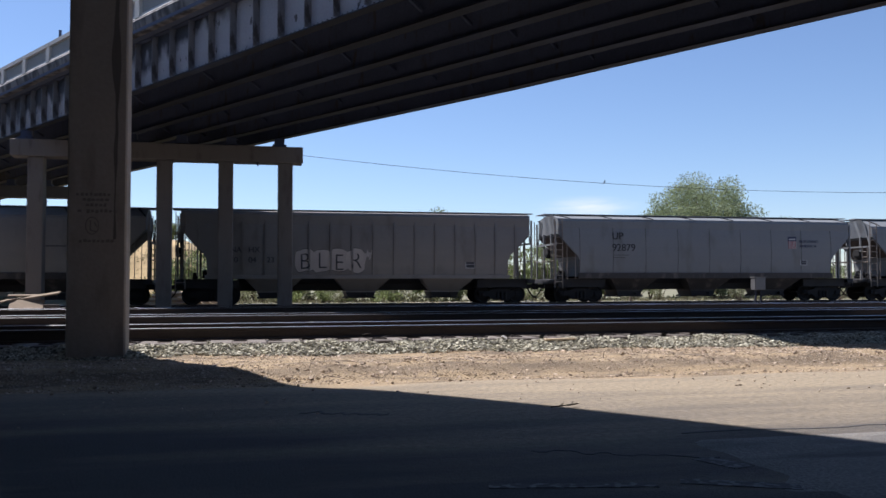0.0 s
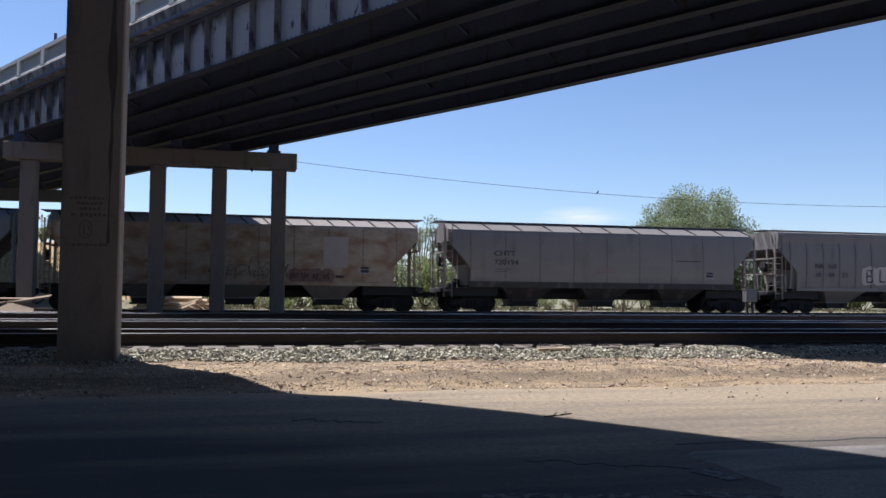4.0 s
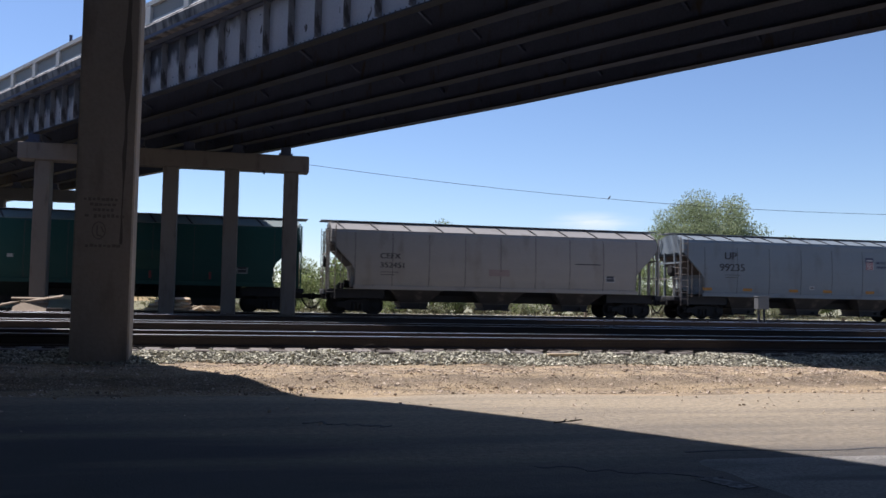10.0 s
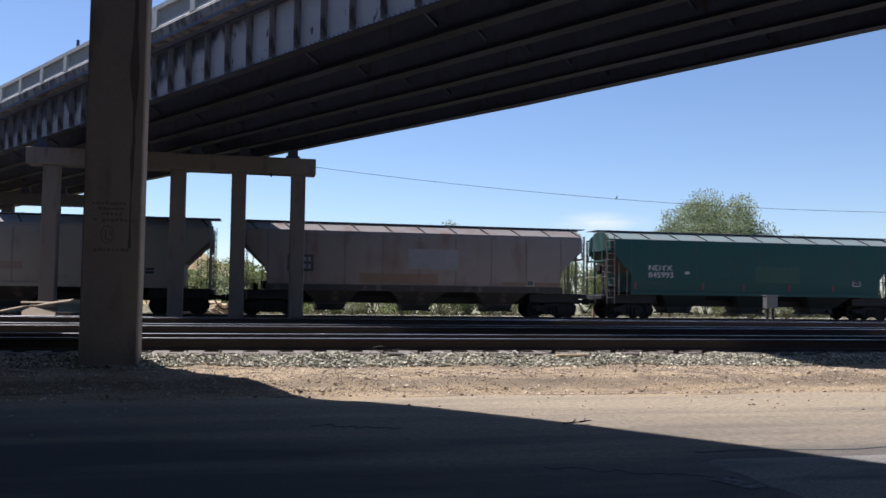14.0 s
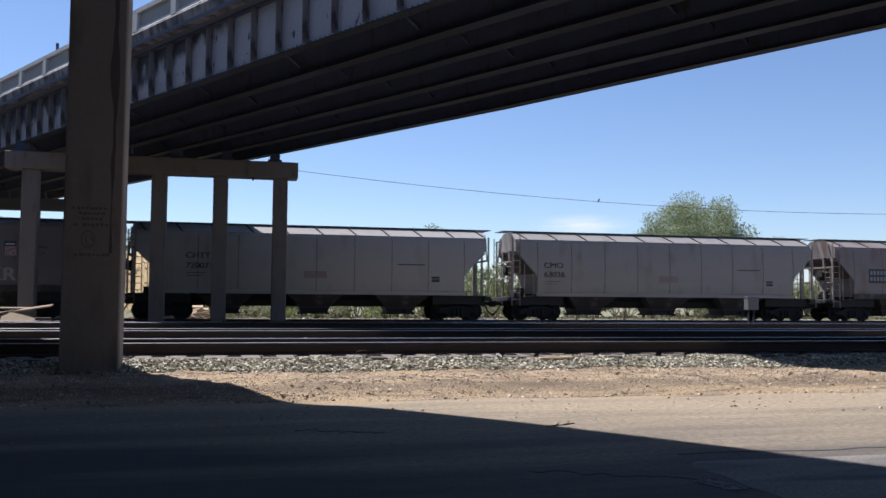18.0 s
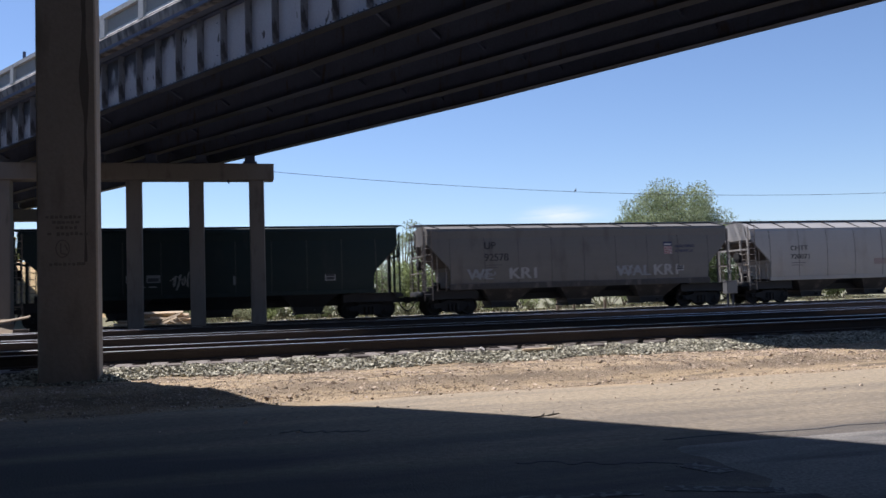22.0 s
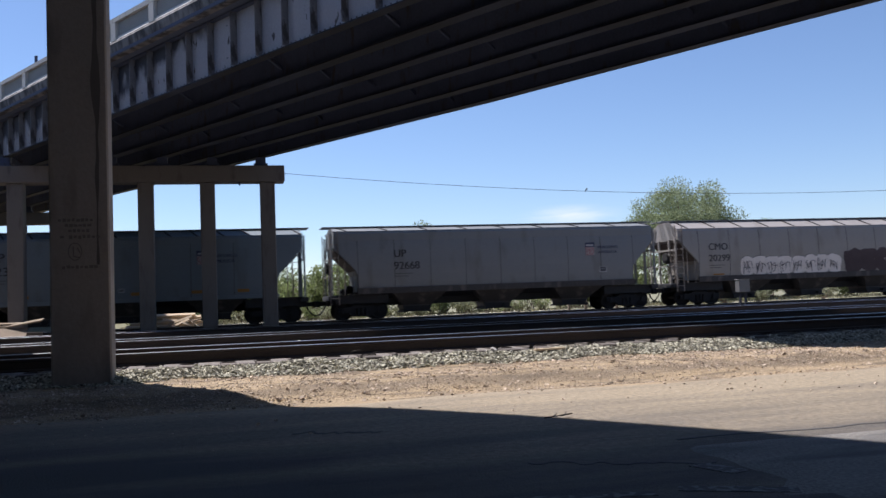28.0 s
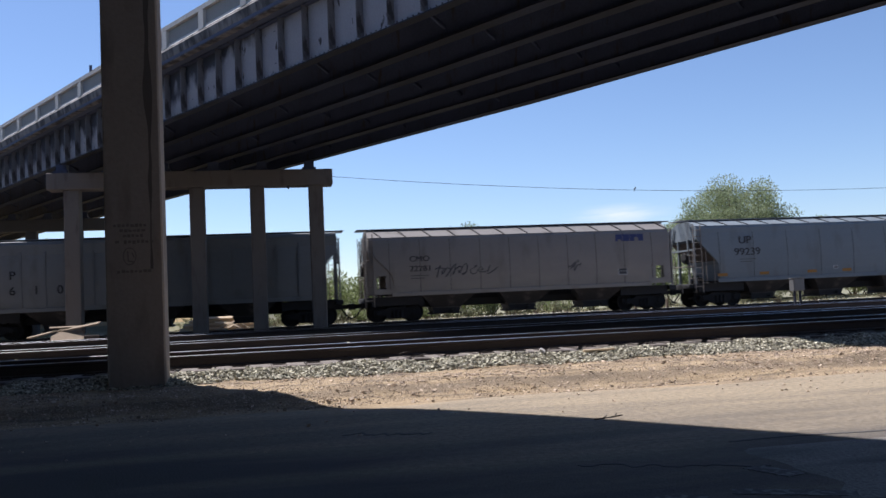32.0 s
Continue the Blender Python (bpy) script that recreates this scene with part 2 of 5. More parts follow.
    if bevel:
        es = list({e for f in fs for e in f.edges})
        bmesh.ops.bevel(bm, geom=es, offset=bevel, segments=1, affect="EDGES")
    return bm


def rod(bm, p, q, r, seg=8, r2=None):
    p, q = Vector(p), Vector(q)
    d = q - p
    m = Matrix.Translation((p + q) / 2) @ d.to_track_quat("Z", "Y").to_matrix().to_4x4()
    bmesh.ops.create_cone(bm, cap_ends=True, segments=seg, radius1=r, radius2=r if r2 is None else r2, depth=d.length, matrix=m)
    return bm


def beam(bm, p, q, w, h):
    """A square bar from p to q, w wide and h high."""
    p, q = Vector(p), Vector(q)
    d = q - p
    m = Matrix.Translation((p + q) / 2) @ d.to_track_quat("X", "Z").to_matrix().to_4x4()
    n0 = len(bm.verts)
    box(bm, -d.length / 2, d.length / 2, -w / 2, w / 2, -h / 2, h / 2)
    bm.verts.ensure_lookup_table()
    for v in bm.verts[n0:]:
        v.co = m @ v.co
    return bm


def prism(bm, outline, place, a, b):
    """The outline [(u, v), ...] swept from a to b; place(u, v, w) gives the point."""
    lo = [bm.verts.new(place(u, v, a)) for u, v in outline]
    hi = [bm.verts.new(place(u, v, b)) for u, v in outline]
    k = len(outline)
    for i in range(k):
        bm.faces.new((lo[i], lo[(i + 1) % k], hi[(i + 1) % k], hi[i]))
    bm.faces.new(lo[::-1])
    bm.faces.new(hi)
    return bm


def bmn():
    return bmesh.new()


CACHE = {}


def cached(key, build):
    if key not in CACHE:
        CACHE[key] = build()
    return CACHE[key]


# ---- the ground ----
TRACKS = ((14.2, 0.48), (21.0, 0.43), (30.0, 0.38), (44.8, 0.17))  # centre line and height of the rail heads


def smooth_step(a, b, x):
    k = min(1, max(0, (x - a) / (b - a)))
    return k * k * (3 - 2 * k)


def ground_z(x, y):
    """Road level, the step up to the dirt verge, the ballast shoulder, and the track beds falling away beyond."""
    if y < 9.4:
        return -0.012
    z = -0.012 + 0.15 * smooth_step(9.9, 11.0, y + 0.25 * noise.noise((x * 0.35, 3, 0)))
    z += 0.108 * smooth_step(12.1, 13.0, y + 0.12 * noise.noise((x * 0.9, 8, 0)))
    z += -0.10 * smooth_step(15.5, 30, y) - 0.19 * smooth_step(33, 43, y)
    if 10.2 < y < 13.2:
        z += 0.03 * noise.noise((x * 1.3, y * 1.3, 0)) + 0.022 * noise.noise((x * 4, y * 4, 5))
    if y > 52:
        z += 0.25 * noise.noise((x * 0.05, y * 0.05, 2)) * smooth_step(52, 70, y)
        z += 4.6 * smooth_step(58, 72, y) * smooth_step(0, -5, x - (y - 60) * 0.05) * smooth_step(-90, -40, x)
    return z


def steps(*stretches):
    out = []
    for a, b, d in stretches:
        k = max(1, round((b - a) / d))
        out += [a + (b - a) * i / k for i in range(k)]
    return out + [stretches[-1][1]]


def sheet(xs, ys, fz):
    grid = bmn()
    rows = [[grid.verts.new((x, y, fz(x, y))) for x in xs] for y in ys]
    for r0, r1 in zip(rows, rows[1:]):
        for i in range(len(xs) - 1):
            grid.faces.new((r0[i], r0[i + 1], r1[i + 1], r1[i]))
    return grid


gx = steps((-900, -60, 60), (-60, -8, 3), (-8, 14, 0.14), (14, 60, 2), (60, 900, 60))
gy = steps((-300, -12, 40), (-12, 9.4, 4), (9.4, 13.6, 0.1), (13.6, 52, 0.9), (52, 80, 1.5), (80, 120, 6), (120, 1800, 120))
ground = solo("ground", sheet(gx, gy, ground_z), M_DIRT, "pale pinkish-brown dirt verge and flat dry ground reaching the horizon", "ground", "structure", smooth=True)
ground.data.materials.append(M_BED)
ground.data.materials.append(M_GRASS_DRY)
ground.data.materials.append(M_HILL)
for p in ground.data.polygons:
    cx, cy = p.center.x, p.center.y
    p.material_index = 3 if cy > 59 and cx < -1 and p.center.z > 0.3 else 2 if cy > 57 else 1 if cy > 12.25 + 0.25 * noise.noise((cx * 0.8, 8, 0)) else 0

road = solo("road", sheet(steps((-120, -8, 8), (-8, 14, 0.5), (14, 140, 8)), steps((-8, 8, 1), (8, 10.4, 0.12)),
                          lambda x, y: -0.03 * smooth_step(9.5, 10.3, y + 0.35 * noise.noise((x * 0.5, 1, 0)) + 0.1 * noise.noise((x * 2.5, 4, 0)))),
            M_ASPHALT, "worn grey asphalt road strewn with pale dust", "road", "structure", smooth=True)


# dust drifts over the asphalt towards its edge
def dust_over(m, dust):
    n, l = m.node_tree.nodes, m.node_tree.links
    pb = n["Principled BSDF"]
    tc, sep = n.new("ShaderNodeTexCoord"), n.new("ShaderNodeSeparateXYZ")
    tex, mp = n.new("ShaderNodeTexNoise"), n.new("ShaderNodeMapping")
    mp.inputs["Scale"].default_value = (0.22, 1.3, 1)
    tex.inputs["Scale"].default_value, tex.inputs["Detail"].default_value = 1.0, 7.0
    l.new(tc.outputs["Object"], sep.inputs["Vector"])
    l.new(tc.outputs["Object"], mp.inputs["Vector"])
    l.new(mp.outputs["Vector"], tex.inputs["Vector"])
    edge = n.new("ShaderNodeMapRange")
    for key, v in (("From Min", 3.6), ("From Max", 9.7), ("To Min", -0.06), ("To Max", 0.62)):
        edge.inputs[key].default_value = v
    # thinned towards the left, which deepens the overpass's shade through the road's colour
    left_shade, far = n.new("ShaderNodeMapRange"), n.new("ShaderNodeMath")
    for key, v in (("From Min", -1.5), ("From Max", 3.0), ("To Min", -2.2), ("To Max", 0.0)):
        left_shade.inputs[key].default_value = v
    l.new(sep.outputs["X"], left_shade.inputs["Value"])
    l.new(sep.outputs["Y"], far.inputs[0])
    l.new(left_shade.outputs["Result"], far.inputs[1])
    l.new(far.outputs["Value"], edge.inputs["Value"])
    add, cut = n.new("ShaderNodeMath"), n.new("ShaderNodeMapRange")
    cut.inputs["From Min"].default_value, cut.inputs["From Max"].default_value = 0.50, 1.05
    l.new(edge.outputs["Result"], add.inputs[0])
    l.new(tex.outputs["Fac"], add.inputs[1])
    l.new(add.outputs["Value"], cut.inputs["Value"])
    mx = n.new("ShaderNodeMix")
    mx.data_type = "RGBA"
    grain, tint = n.new("ShaderNodeTexNoise"), n.new("ShaderNodeMix")
    grain.inputs["Scale"].default_value, grain.inputs["Detail"].default_value, grain.inputs["Roughness"].default_value = 16.0, 8.0, 0.75
    l.new(tc.outputs["Object"], grain.inputs["Vector"])
    spread = n.new("ShaderNodeMapRange")
    spread.inputs["From Min"].default_value, spread.inputs["From Max"].default_value = 0.36, 0.64
    l.new(grain.outputs["Fac"], spread.inputs["Value"])
    tint.data_type = "RGBA"
    tint.inputs["A"].default_value = (*[v * 0.62 for v in dust], 1)
    tint.inputs["B"].default_value = (*[v * 1.33 for v in dust], 1)
    l.new(spread.outputs["Result"], tint.inputs["Factor"])
    l.new(tint.outputs["Result"], mx.inputs["B"])
    l.new(cut.outputs["Result"], mx.inputs["Factor"])
    l.new(pb.inputs["Base Color"].links[0].from_socket, mx.inputs["A"])
    l.new(mx.outputs["Result"], pb.inputs["Base Color"])


def soil_band(m, colour, y0, y1):
    """A ragged strip of darker packed soil along the verge."""
    n, l = m.node_tree.nodes, m.node_tree.links
    pb = n["Principled BSDF"]
    tc, sep, tex = n.new("ShaderNodeTexCoord"), n.new("ShaderNodeSeparateXYZ"), n.new("ShaderNodeTexNoise")
    tex.inputs["Scale"].default_value, tex.inputs["Detail"].default_value = 1.6, 6.0
    l.new(tc.outputs["Object"], sep.inputs["Vector"])
    l.new(tc.outputs["Object"], tex.inputs["Vector"])
    wob = n.new("ShaderNodeMath")
    wob.operation = "MULTIPLY_ADD"
    l.new(tex.outputs["Fac"], wob.inputs[0])
    wob.inputs[1].default_value = 0.6
    l.new(sep.outputs["Y"], wob.inputs[2])
    up, down, both = n.new("ShaderNodeMapRange"), n.new("ShaderNodeMapRange"), n.new("ShaderNodeMath")
    for r, a, b in ((up, y0, y0 + 0.18), (down, y1 + 0.18, y1)):
        r.inputs["From Min"].default_value, r.inputs["From Max"].default_value = a + 0.3, b + 0.3
        l.new(wob.outputs["Value"], r.inputs["Value"])
    both.operation = "MULTIPLY"
    l.new(up.outputs["Result"], both.inputs[0])
    l.new(down.outputs["Result"], both.inputs[1])
    part_of = n.new("ShaderNodeMath")
    part_of.operation = "MULTIPLY"
    part_of.inputs[1].default_value = 0.72
    l.new(both.outputs["Value"], part_of.inputs[0])
    mx = n.new("ShaderNodeMix")
    mx.data_type = "RGBA"
    mx.inputs["B"].default_value = (*colour, 1)
    l.new(part_of.outputs["Value"], mx.inputs["Factor"])
    l.new(pb.inputs["Base Color"].links[0].from_socket, mx.inputs["A"])
    l.new(mx.outputs["Result"], pb.inputs["Base Color"])


soil_band(M_DIRT, (0.15, 0.113, 0.074), 10.3, 10.66)
dust_over(M_ASPHALT, (0.305, 0.246, 0.166))


# faded paint strokes and tar seams on the asphalt, which they break through
def stroke(x0, y0, x1, y1, w, z, wobble=0.0):
    b = bmn()
    d = Vector((x1 - x0, y1 - y0, 0))
    side = Vector((-d.y, d.x, 0)).normalized() * w / 2
    k = 24
    bow = [side * (noise.noise((x0 * 3 + i * 0.45, y0, 9)) * wobble / max(w, 0.001)) for i in range(k + 1)]
    for i in range(k):
        a, c = Vector((x0, y0, z)) + d * (i / k) + bow[i], Vector((x0, y0, z)) + d * ((i + 1) / k) + bow[i + 1]
        j = [1 + 0.25 * noise.noise((x0 + i * 1.7, y0, s)) for s in (0, 3)]
        b.faces.new([b.verts.new(v) for v in (a - side * j[0], c - side * j[1], c + side * j[1], a + side * j[0])])
    bmesh.ops.remove_doubles(b, verts=b.verts, dist=0.0005)
    bmesh.ops.solidify(b, geom=b.faces[:], thickness=0.003)
    return b


for ends, w in (((2.86, 5.12, 2.97, 4.80), 0.16), ((2.42, 4.56, 2.98, 4.27), 0.13), ((1.35, 4.68, 2.25, 4.50), 0.10)):
    solo("road_marking", stroke(*ends, w, 0.004), M_MARK, "worn faint white paint mark on the asphalt", "road marking", "structure")
M_TAR = mat("tar_seam", (0.05, 0.047, 0.045), 0.8, vary=0.3, scale=3, fine=20, bump=0.2)
for ends, w in (((3.2, 6.05, 9.5, 5.80), 0.035), ((0.55, 7.75, 1.25, 7.45), 0.05), ((1.9, 5.6, 3.0, 5.15), 0.03)):
    solo("tar_seam", stroke(*ends, w, 0.003, 0.3), M_TAR, "dark sealed crack across the asphalt", "road crack", "structure")


M_CHIP = mat("worn_chip_seal", (0.185, 0.172, 0.152), 0.95, vary=0.5, scale=2.2, fine=42, bump=1.0, stain=(0.10, 0.094, 0.088), stain_at=(0.5, 0.62), stain_scale=1.4, stain_map=(0.4, 1.6, 1), contrast=0.65)
solo("road_patch", sheet(steps((2.6, 16, 0.3)), steps((3.4, 5.95, 0.3)),
                         lambda x, y: 0.004 - 0.02 * smooth_step(5.72, 5.95, y + 0.12 * noise.noise((x * 1.5, 2, 0))) - 0.02 * smooth_step(3.1, 2.7, x + 0.2 * noise.noise((7, y * 2, 0)))),
     M_CHIP, "rough worn chip-seal patch beyond the tar seam", "road patch", "structure", smooth=True)


# ---- loose stones ----
def scatter_stones(bm, count, place, lo, hi, flat=0.55):
    """Angular stones, each a jittered eight-cornered lump."""
    verts, faces = [], []
    for _ in range(count):
        x, y, z = place()
        r = lo + (hi - lo) * random.random() ** 2
        turn = Euler((random.uniform(-0.6, 0.6), random.uniform(-0.6, 0.6), random.uniform(0, 6.3))).to_matrix()
        k = len(verts)
        for sx, sy, sz in ((-1, -1, -1), (1, -1, -1), (1, 1, -1), (-1, 1, -1), (-1, -1, 1), (1, -1, 1), (1, 1, 1), (-1, 1, 1)):
            v = turn @ Vector((sx * r * random.uniform(0.45, 0.95), sy * r * random.uniform(0.45, 0.95), sz * r * flat * random.uniform(0.45, 0.95)))
            verts.append((x + v.x, y + v.y, z + v.z))
        faces += [tuple(k + i for i in q) for q in ((0, 3, 2, 1), (4, 5, 6, 7), (0, 1, 5, 4), (1, 2, 6, 5), (2, 3, 7, 6), (3, 0, 4, 7))]
    return verts, faces


def stone_field(name, count, place, lo, hi, material, label):
    verts, faces = scatter_stones(None, count, place, lo, hi)
    me = bpy.data.meshes.new(name)
    me.from_pydata(verts, [], faces)
    me.materials.append(material)
    return tagged(new(name, me), label, "gravel", kind="stuff")


def island_tone(m, lo, hi):
    """Each loose piece of the mesh gets a tone of its own."""
    n, l = m.node_tree.nodes, m.node_tree.links
    geo, hsv, r = n.new("ShaderNodeNewGeometry"), n.new("ShaderNodeHueSaturation"), n.new("ShaderNodeMapRange")
    r.inputs["To Min"].default_value, r.inputs["To Max"].default_value = lo, hi
    pb = n["Principled BSDF"]
    l.new(geo.outputs["Random Per Island"], r.inputs["Value"])
    l.new(r.outputs["Result"], hsv.inputs["Value"])
    l.new(pb.inputs["Base Color"].links[0].from_socket, hsv.inputs["Color"])
    l.new(hsv.outputs["Color"], pb.inputs["Base Color"])


island_tone(M_STONE, 0.3, 1.7)


def shoulder():
    x = random.uniform(-5, 12)
    y = 12.2 + 0.9 * random.random() ** 0.85 + 0.2 * noise.noise((x * 0.8, 8, 0))
    return x, y, ground_z(x, y) + random.uniform(-0.01, 0.025)


def between():
    x, y = random.uniform(-9, 16), random.uniform(14.9, 20.2)
    return x, y, ground_z(x, y) + random.uniform(-0.015, 0.02)


def far_beds():
    x = random.uniform(-14, 42)
    y = random.uniform(38, 57)
    return x, y, ground_z(x, y) + random.uniform(-0.02, 0.03)


def verge():
    x = random.uniform(-4, 11)
    while True:
        y = 9.9 + 2.5 * random.random()
        if random.random() < 0.25 + 0.9 * max(0, noise.noise((x * 0.35, y * 2.2, 4)) + 0.25):
            break
    return x, y, ground_z(x, y) + random.uniform(-0.004, 0.002)


def road_grit():
    x, y = random.uniform(-3, 11), 7.0 + 3.2 * random.random() ** 0.5
    return x, y, 0.003


M_PEBBLE = mat("pebble", (0.34, 0.27, 0.205), 1.0, vary=0.3, scale=6, fine=40, bump=0.2)
island_tone(M_PEBBLE, 0.8, 1.9)
stone_field("ballast", 34000, shoulder, 0.009, 0.031, M_STONE, "loose grey crushed-rock ballast on the track shoulder")
stone_field("ballast", 2500, between, 0.03, 0.07, M_STONE, "loose grey ballast between the near tracks")
stone_field("ballast", 4500, far_beds, 0.04, 0.10, M_STONE, "loose grey ballast round the train's track")
stone_field("pebbles", 60000, verge, 0.003, 0.011, M_PEBBLE, "scattered tan pebbles on the dirt verge")
stone_field("clods", 1900, verge, 0.010, 0.032, M_PEBBLE, "larger tan stones and dirt clods on the verge")
stone_field("pebbles", 260, road_grit, 0.004, 0.022, M_PEBBLE, "grit and pebbles on the road's edge")


# ---- the tracks ----
RAIL_OUTLINE = ((-0.07, -0.18), (0.07, -0.18), (0.07, -0.165), (0.012, -0.145), (0.010, -0.05), (0.036, -0.035), (0.036, -0.004),
                (-0.036, -0.004), (-0.036, -0.035), (-0.010, -0.05), (-0.012, -0.145), (-0.07, -0.165))


def rail_mesh():
    return mesh_of("rail", prism(bmn(), RAIL_OUTLINE, lambda u, v, w: (w, u, v), -180, 260), M_RAIL)


def head_mesh():
    return mesh_of("rail_head", prism(bmn(), ((-0.031, -0.004), (0.031, -0.004), (0.026, 0.001), (-0.026, 0.001)), lambda u, v, w: (w, u, v), -180, 260), M_HEAD)


def tie_mesh(k):
    b = box(bmn(), -0.115, 0.115, -1.3, 1.3, -0.17, 0.0, 0.012)
    for v in b.verts:
        v.co += Vector((0.012 * noise.noise(v.co * 3 + Vector((k * 7, 0, 0))), 0.03 * noise.noise(v.co * 5 + Vector((k * 9, 4, 0))), 0))
    return mesh_of("tie", b, M_TIE)


def spike_plate_mesh():
    b = box(bmn(), -0.09, 0.09, -0.17, 0.17, 0.0, 0.014)
    for sx in (-0.05, 0.05):
        for sy in (-0.095, 0.095):
            box(b, sx - 0.012, sx + 0.012, sy - 0.018, sy + 0.018, 0.014, 0.032)
    return mesh_of("tie_plate", b, M_RAIL)


def track(y, z, span, spacing, plates):
    tr = thing("railway_track", "railway track with rusty rails, polished heads and weathered wooden ties in ballast", "track", pose(0, y, z), "parallel tracks", "structure")
    for side in (-0.752, 0.752):
        r = put("rail", cached("rail", rail_mesh), tr, pose(0, side, 0), "rusty steel rail")
        put("rail_head", cached("head", head_mesh), r, None, "polished steel running surface")
    x = span[0]
    while x < span[1]:
        k = random.randrange(4)
        t = put("tie", cached(("tie", k), lambda: tie_mesh(k)), tr, pose(x, random.uniform(-0.05, 0.05), -0.196, 0, 0, random.uniform(-1.2, 1.2)))
        if plates:
            for side in (-0.752, 0.752):
                put("tie_plate", cached("plate", spike_plate_mesh), t, pose(0, side, 0))
        x += spacing * random.uniform(0.94, 1.06)
    return tr


for i, (y, z) in enumerate(TRACKS):
    track(y, z, ((-9, 15), (-11, 18), (-13, 25), (-16, 40))[i], (0.53, 0.55, 0.6, 0.6)[i], i == 0)


# ---- the overpasses ----
ALONG, ACROSS = Vector((-0.515, 0.857, 0)), Vector((0.857, 0.515, 0))  # away down the bridge, and across it
SOFFIT = 7.68


def on_bridge(w, o, z):
    twist = 0.0134 * min(26, max(0, 20.5 - w)) * max(0, (o - 13.28) / 9.2)  # the deck's crossfall turns at its near end
    return ALONG * w + ACROSS * o + Vector((0, 0, z - 0.00012 * max(0, 22 - w) ** 2 + twist))


def bridge_prism(outline, a, b):
    """A run of the bridge from a to b, with the deck's slight fall at its near end."""
    bm = bmn()
    cuts = [a] + [w for w in range(-40, 24, 4) if a < w < b] + [b]
    rings = [[bm.verts.new(on_bridge(w, u, v)) for u, v in outline] for w in cuts]
    k = len(outline)
    for r0, r1 in zip(rings, rings[1:]):
        for i in range(k):
            bm.faces.new((r0[i], r0[(i + 1) % k], r1[(i + 1) % k], r1[i]))
    bm.faces.new(rings[0][::-1])
    bm.faces.new(rings[-1])
    return bm


def bridge_box(o0, o1, z0, z1, a, b):
    return bridge_prism(((o0, z0), (o1, z0), (o1, z1), (o0, z1)), a, b)


A0, A1 = -60, 150
bridge = thing("steel_girder_overpass", "road overpass on sooty steel girders with a pale concrete parapet", "bridge", kind="structure")
G_LEFT, G_RIGHT, G_N = 13.28, 22.32, 6
WEB_TOP = SOFFIT + 1.58
DECK = WEB_TOP + 0.02
for i in range(G_N):
    o = G_LEFT + (G_RIGHT - G_LEFT) * i / (G_N - 1)
    outer = i == 0
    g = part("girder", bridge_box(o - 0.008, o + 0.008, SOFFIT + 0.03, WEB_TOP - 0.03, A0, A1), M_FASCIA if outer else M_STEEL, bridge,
             "white-painted outer girder, peeling and stained" if outer else "sooty steel girder in a hazy blue tone")
    part("bottom_flange", bridge_box(o - (0.11 if outer else 0.19), o + 0.19, SOFFIT, SOFFIT + 0.034, A0, A1), M_FLANGE, g, "bottom flange darkened against bounced ground light")
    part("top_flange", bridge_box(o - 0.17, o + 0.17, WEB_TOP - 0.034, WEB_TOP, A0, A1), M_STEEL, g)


def stiffener_mesh():
    b = box(bmn(), -0.012, 0.012, -0.21, 0.0, SOFFIT + 0.034, WEB_TOP - 0.034)
    return mesh_of("stiffener", b, M_STIFF)


def soot_over(m, soot):
    """Smoke from passing engines has blackened the upper web where the tracks run under it; the ragged lower edge thins to white paint."""
    n, l = m.node_tree.nodes, m.node_tree.links
    pb = n["Principled BSDF"]
    tc, sep, tex, mp = n.new("ShaderNodeTexCoord"), n.new("ShaderNodeSeparateXYZ"), n.new("ShaderNodeTexNoise"), n.new("ShaderNodeMapping")
    mp.inputs["Scale"].default_value = (0.9, 0.9, 0.55)
    tex.inputs["Scale"].default_value, tex.inputs["Detail"].default_value = 1.6, 6.0
    l.new(tc.outputs["Object"], sep.inputs["Vector"])
    l.new(tc.outputs["Object"], mp.inputs["Vector"])
    l.new(mp.outputs["Vector"], tex.inputs["Vector"])
    # heaviest over the tracks, from the first of them to beyond the train's
    near = n.new("ShaderNodeMapRange")
    near.interpolation_type = "SMOOTHSTEP"
    for key, v in (("From Min", 23.0), ("From Max", 30.5), ("To Min", -0.55), ("To Max", 0.02)):
        near.inputs[key].default_value = v
    l.new(sep.outputs["Y"], near.inputs["Value"])
    up = n.new("ShaderNodeMapRange")
    for key, v in (("From Min", SOFFIT), ("From Max", WEB_TOP), ("To Min", -0.38), ("To Max", 0.36)):
        up.inputs[key].default_value = v
    up.clamp = False
    l.new(sep.outputs["Z"], up.inputs["Value"])
    a, b, cut = n.new("ShaderNodeMath"), n.new("ShaderNodeMath"), n.new("ShaderNodeMapRange")
    l.new(near.outputs["Result"], a.inputs[0])
    l.new(up.outputs["Result"], a.inputs[1])
    l.new(a.outputs["Value"], b.inputs[0])
    l.new(tex.outputs["Fac"], b.inputs[1])
    cut.inputs["From Min"].default_value, cut.inputs["From Max"].default_value = 0.40, 0.60
    l.new(b.outputs["Value"], cut.inputs["Value"])
    mx = n.new("ShaderNodeMix")
    mx.data_type = "RGBA"
    mx.inputs["B"].default_value = (*soot, 1)
    l.new(cut.outputs["Result"], mx.inputs["Factor"])
    l.new(pb.inputs["Base Color"].links[0].from_socket, mx.inputs["A"])
    l.new(mx.outputs["Result"], pb.inputs["Base Color"])


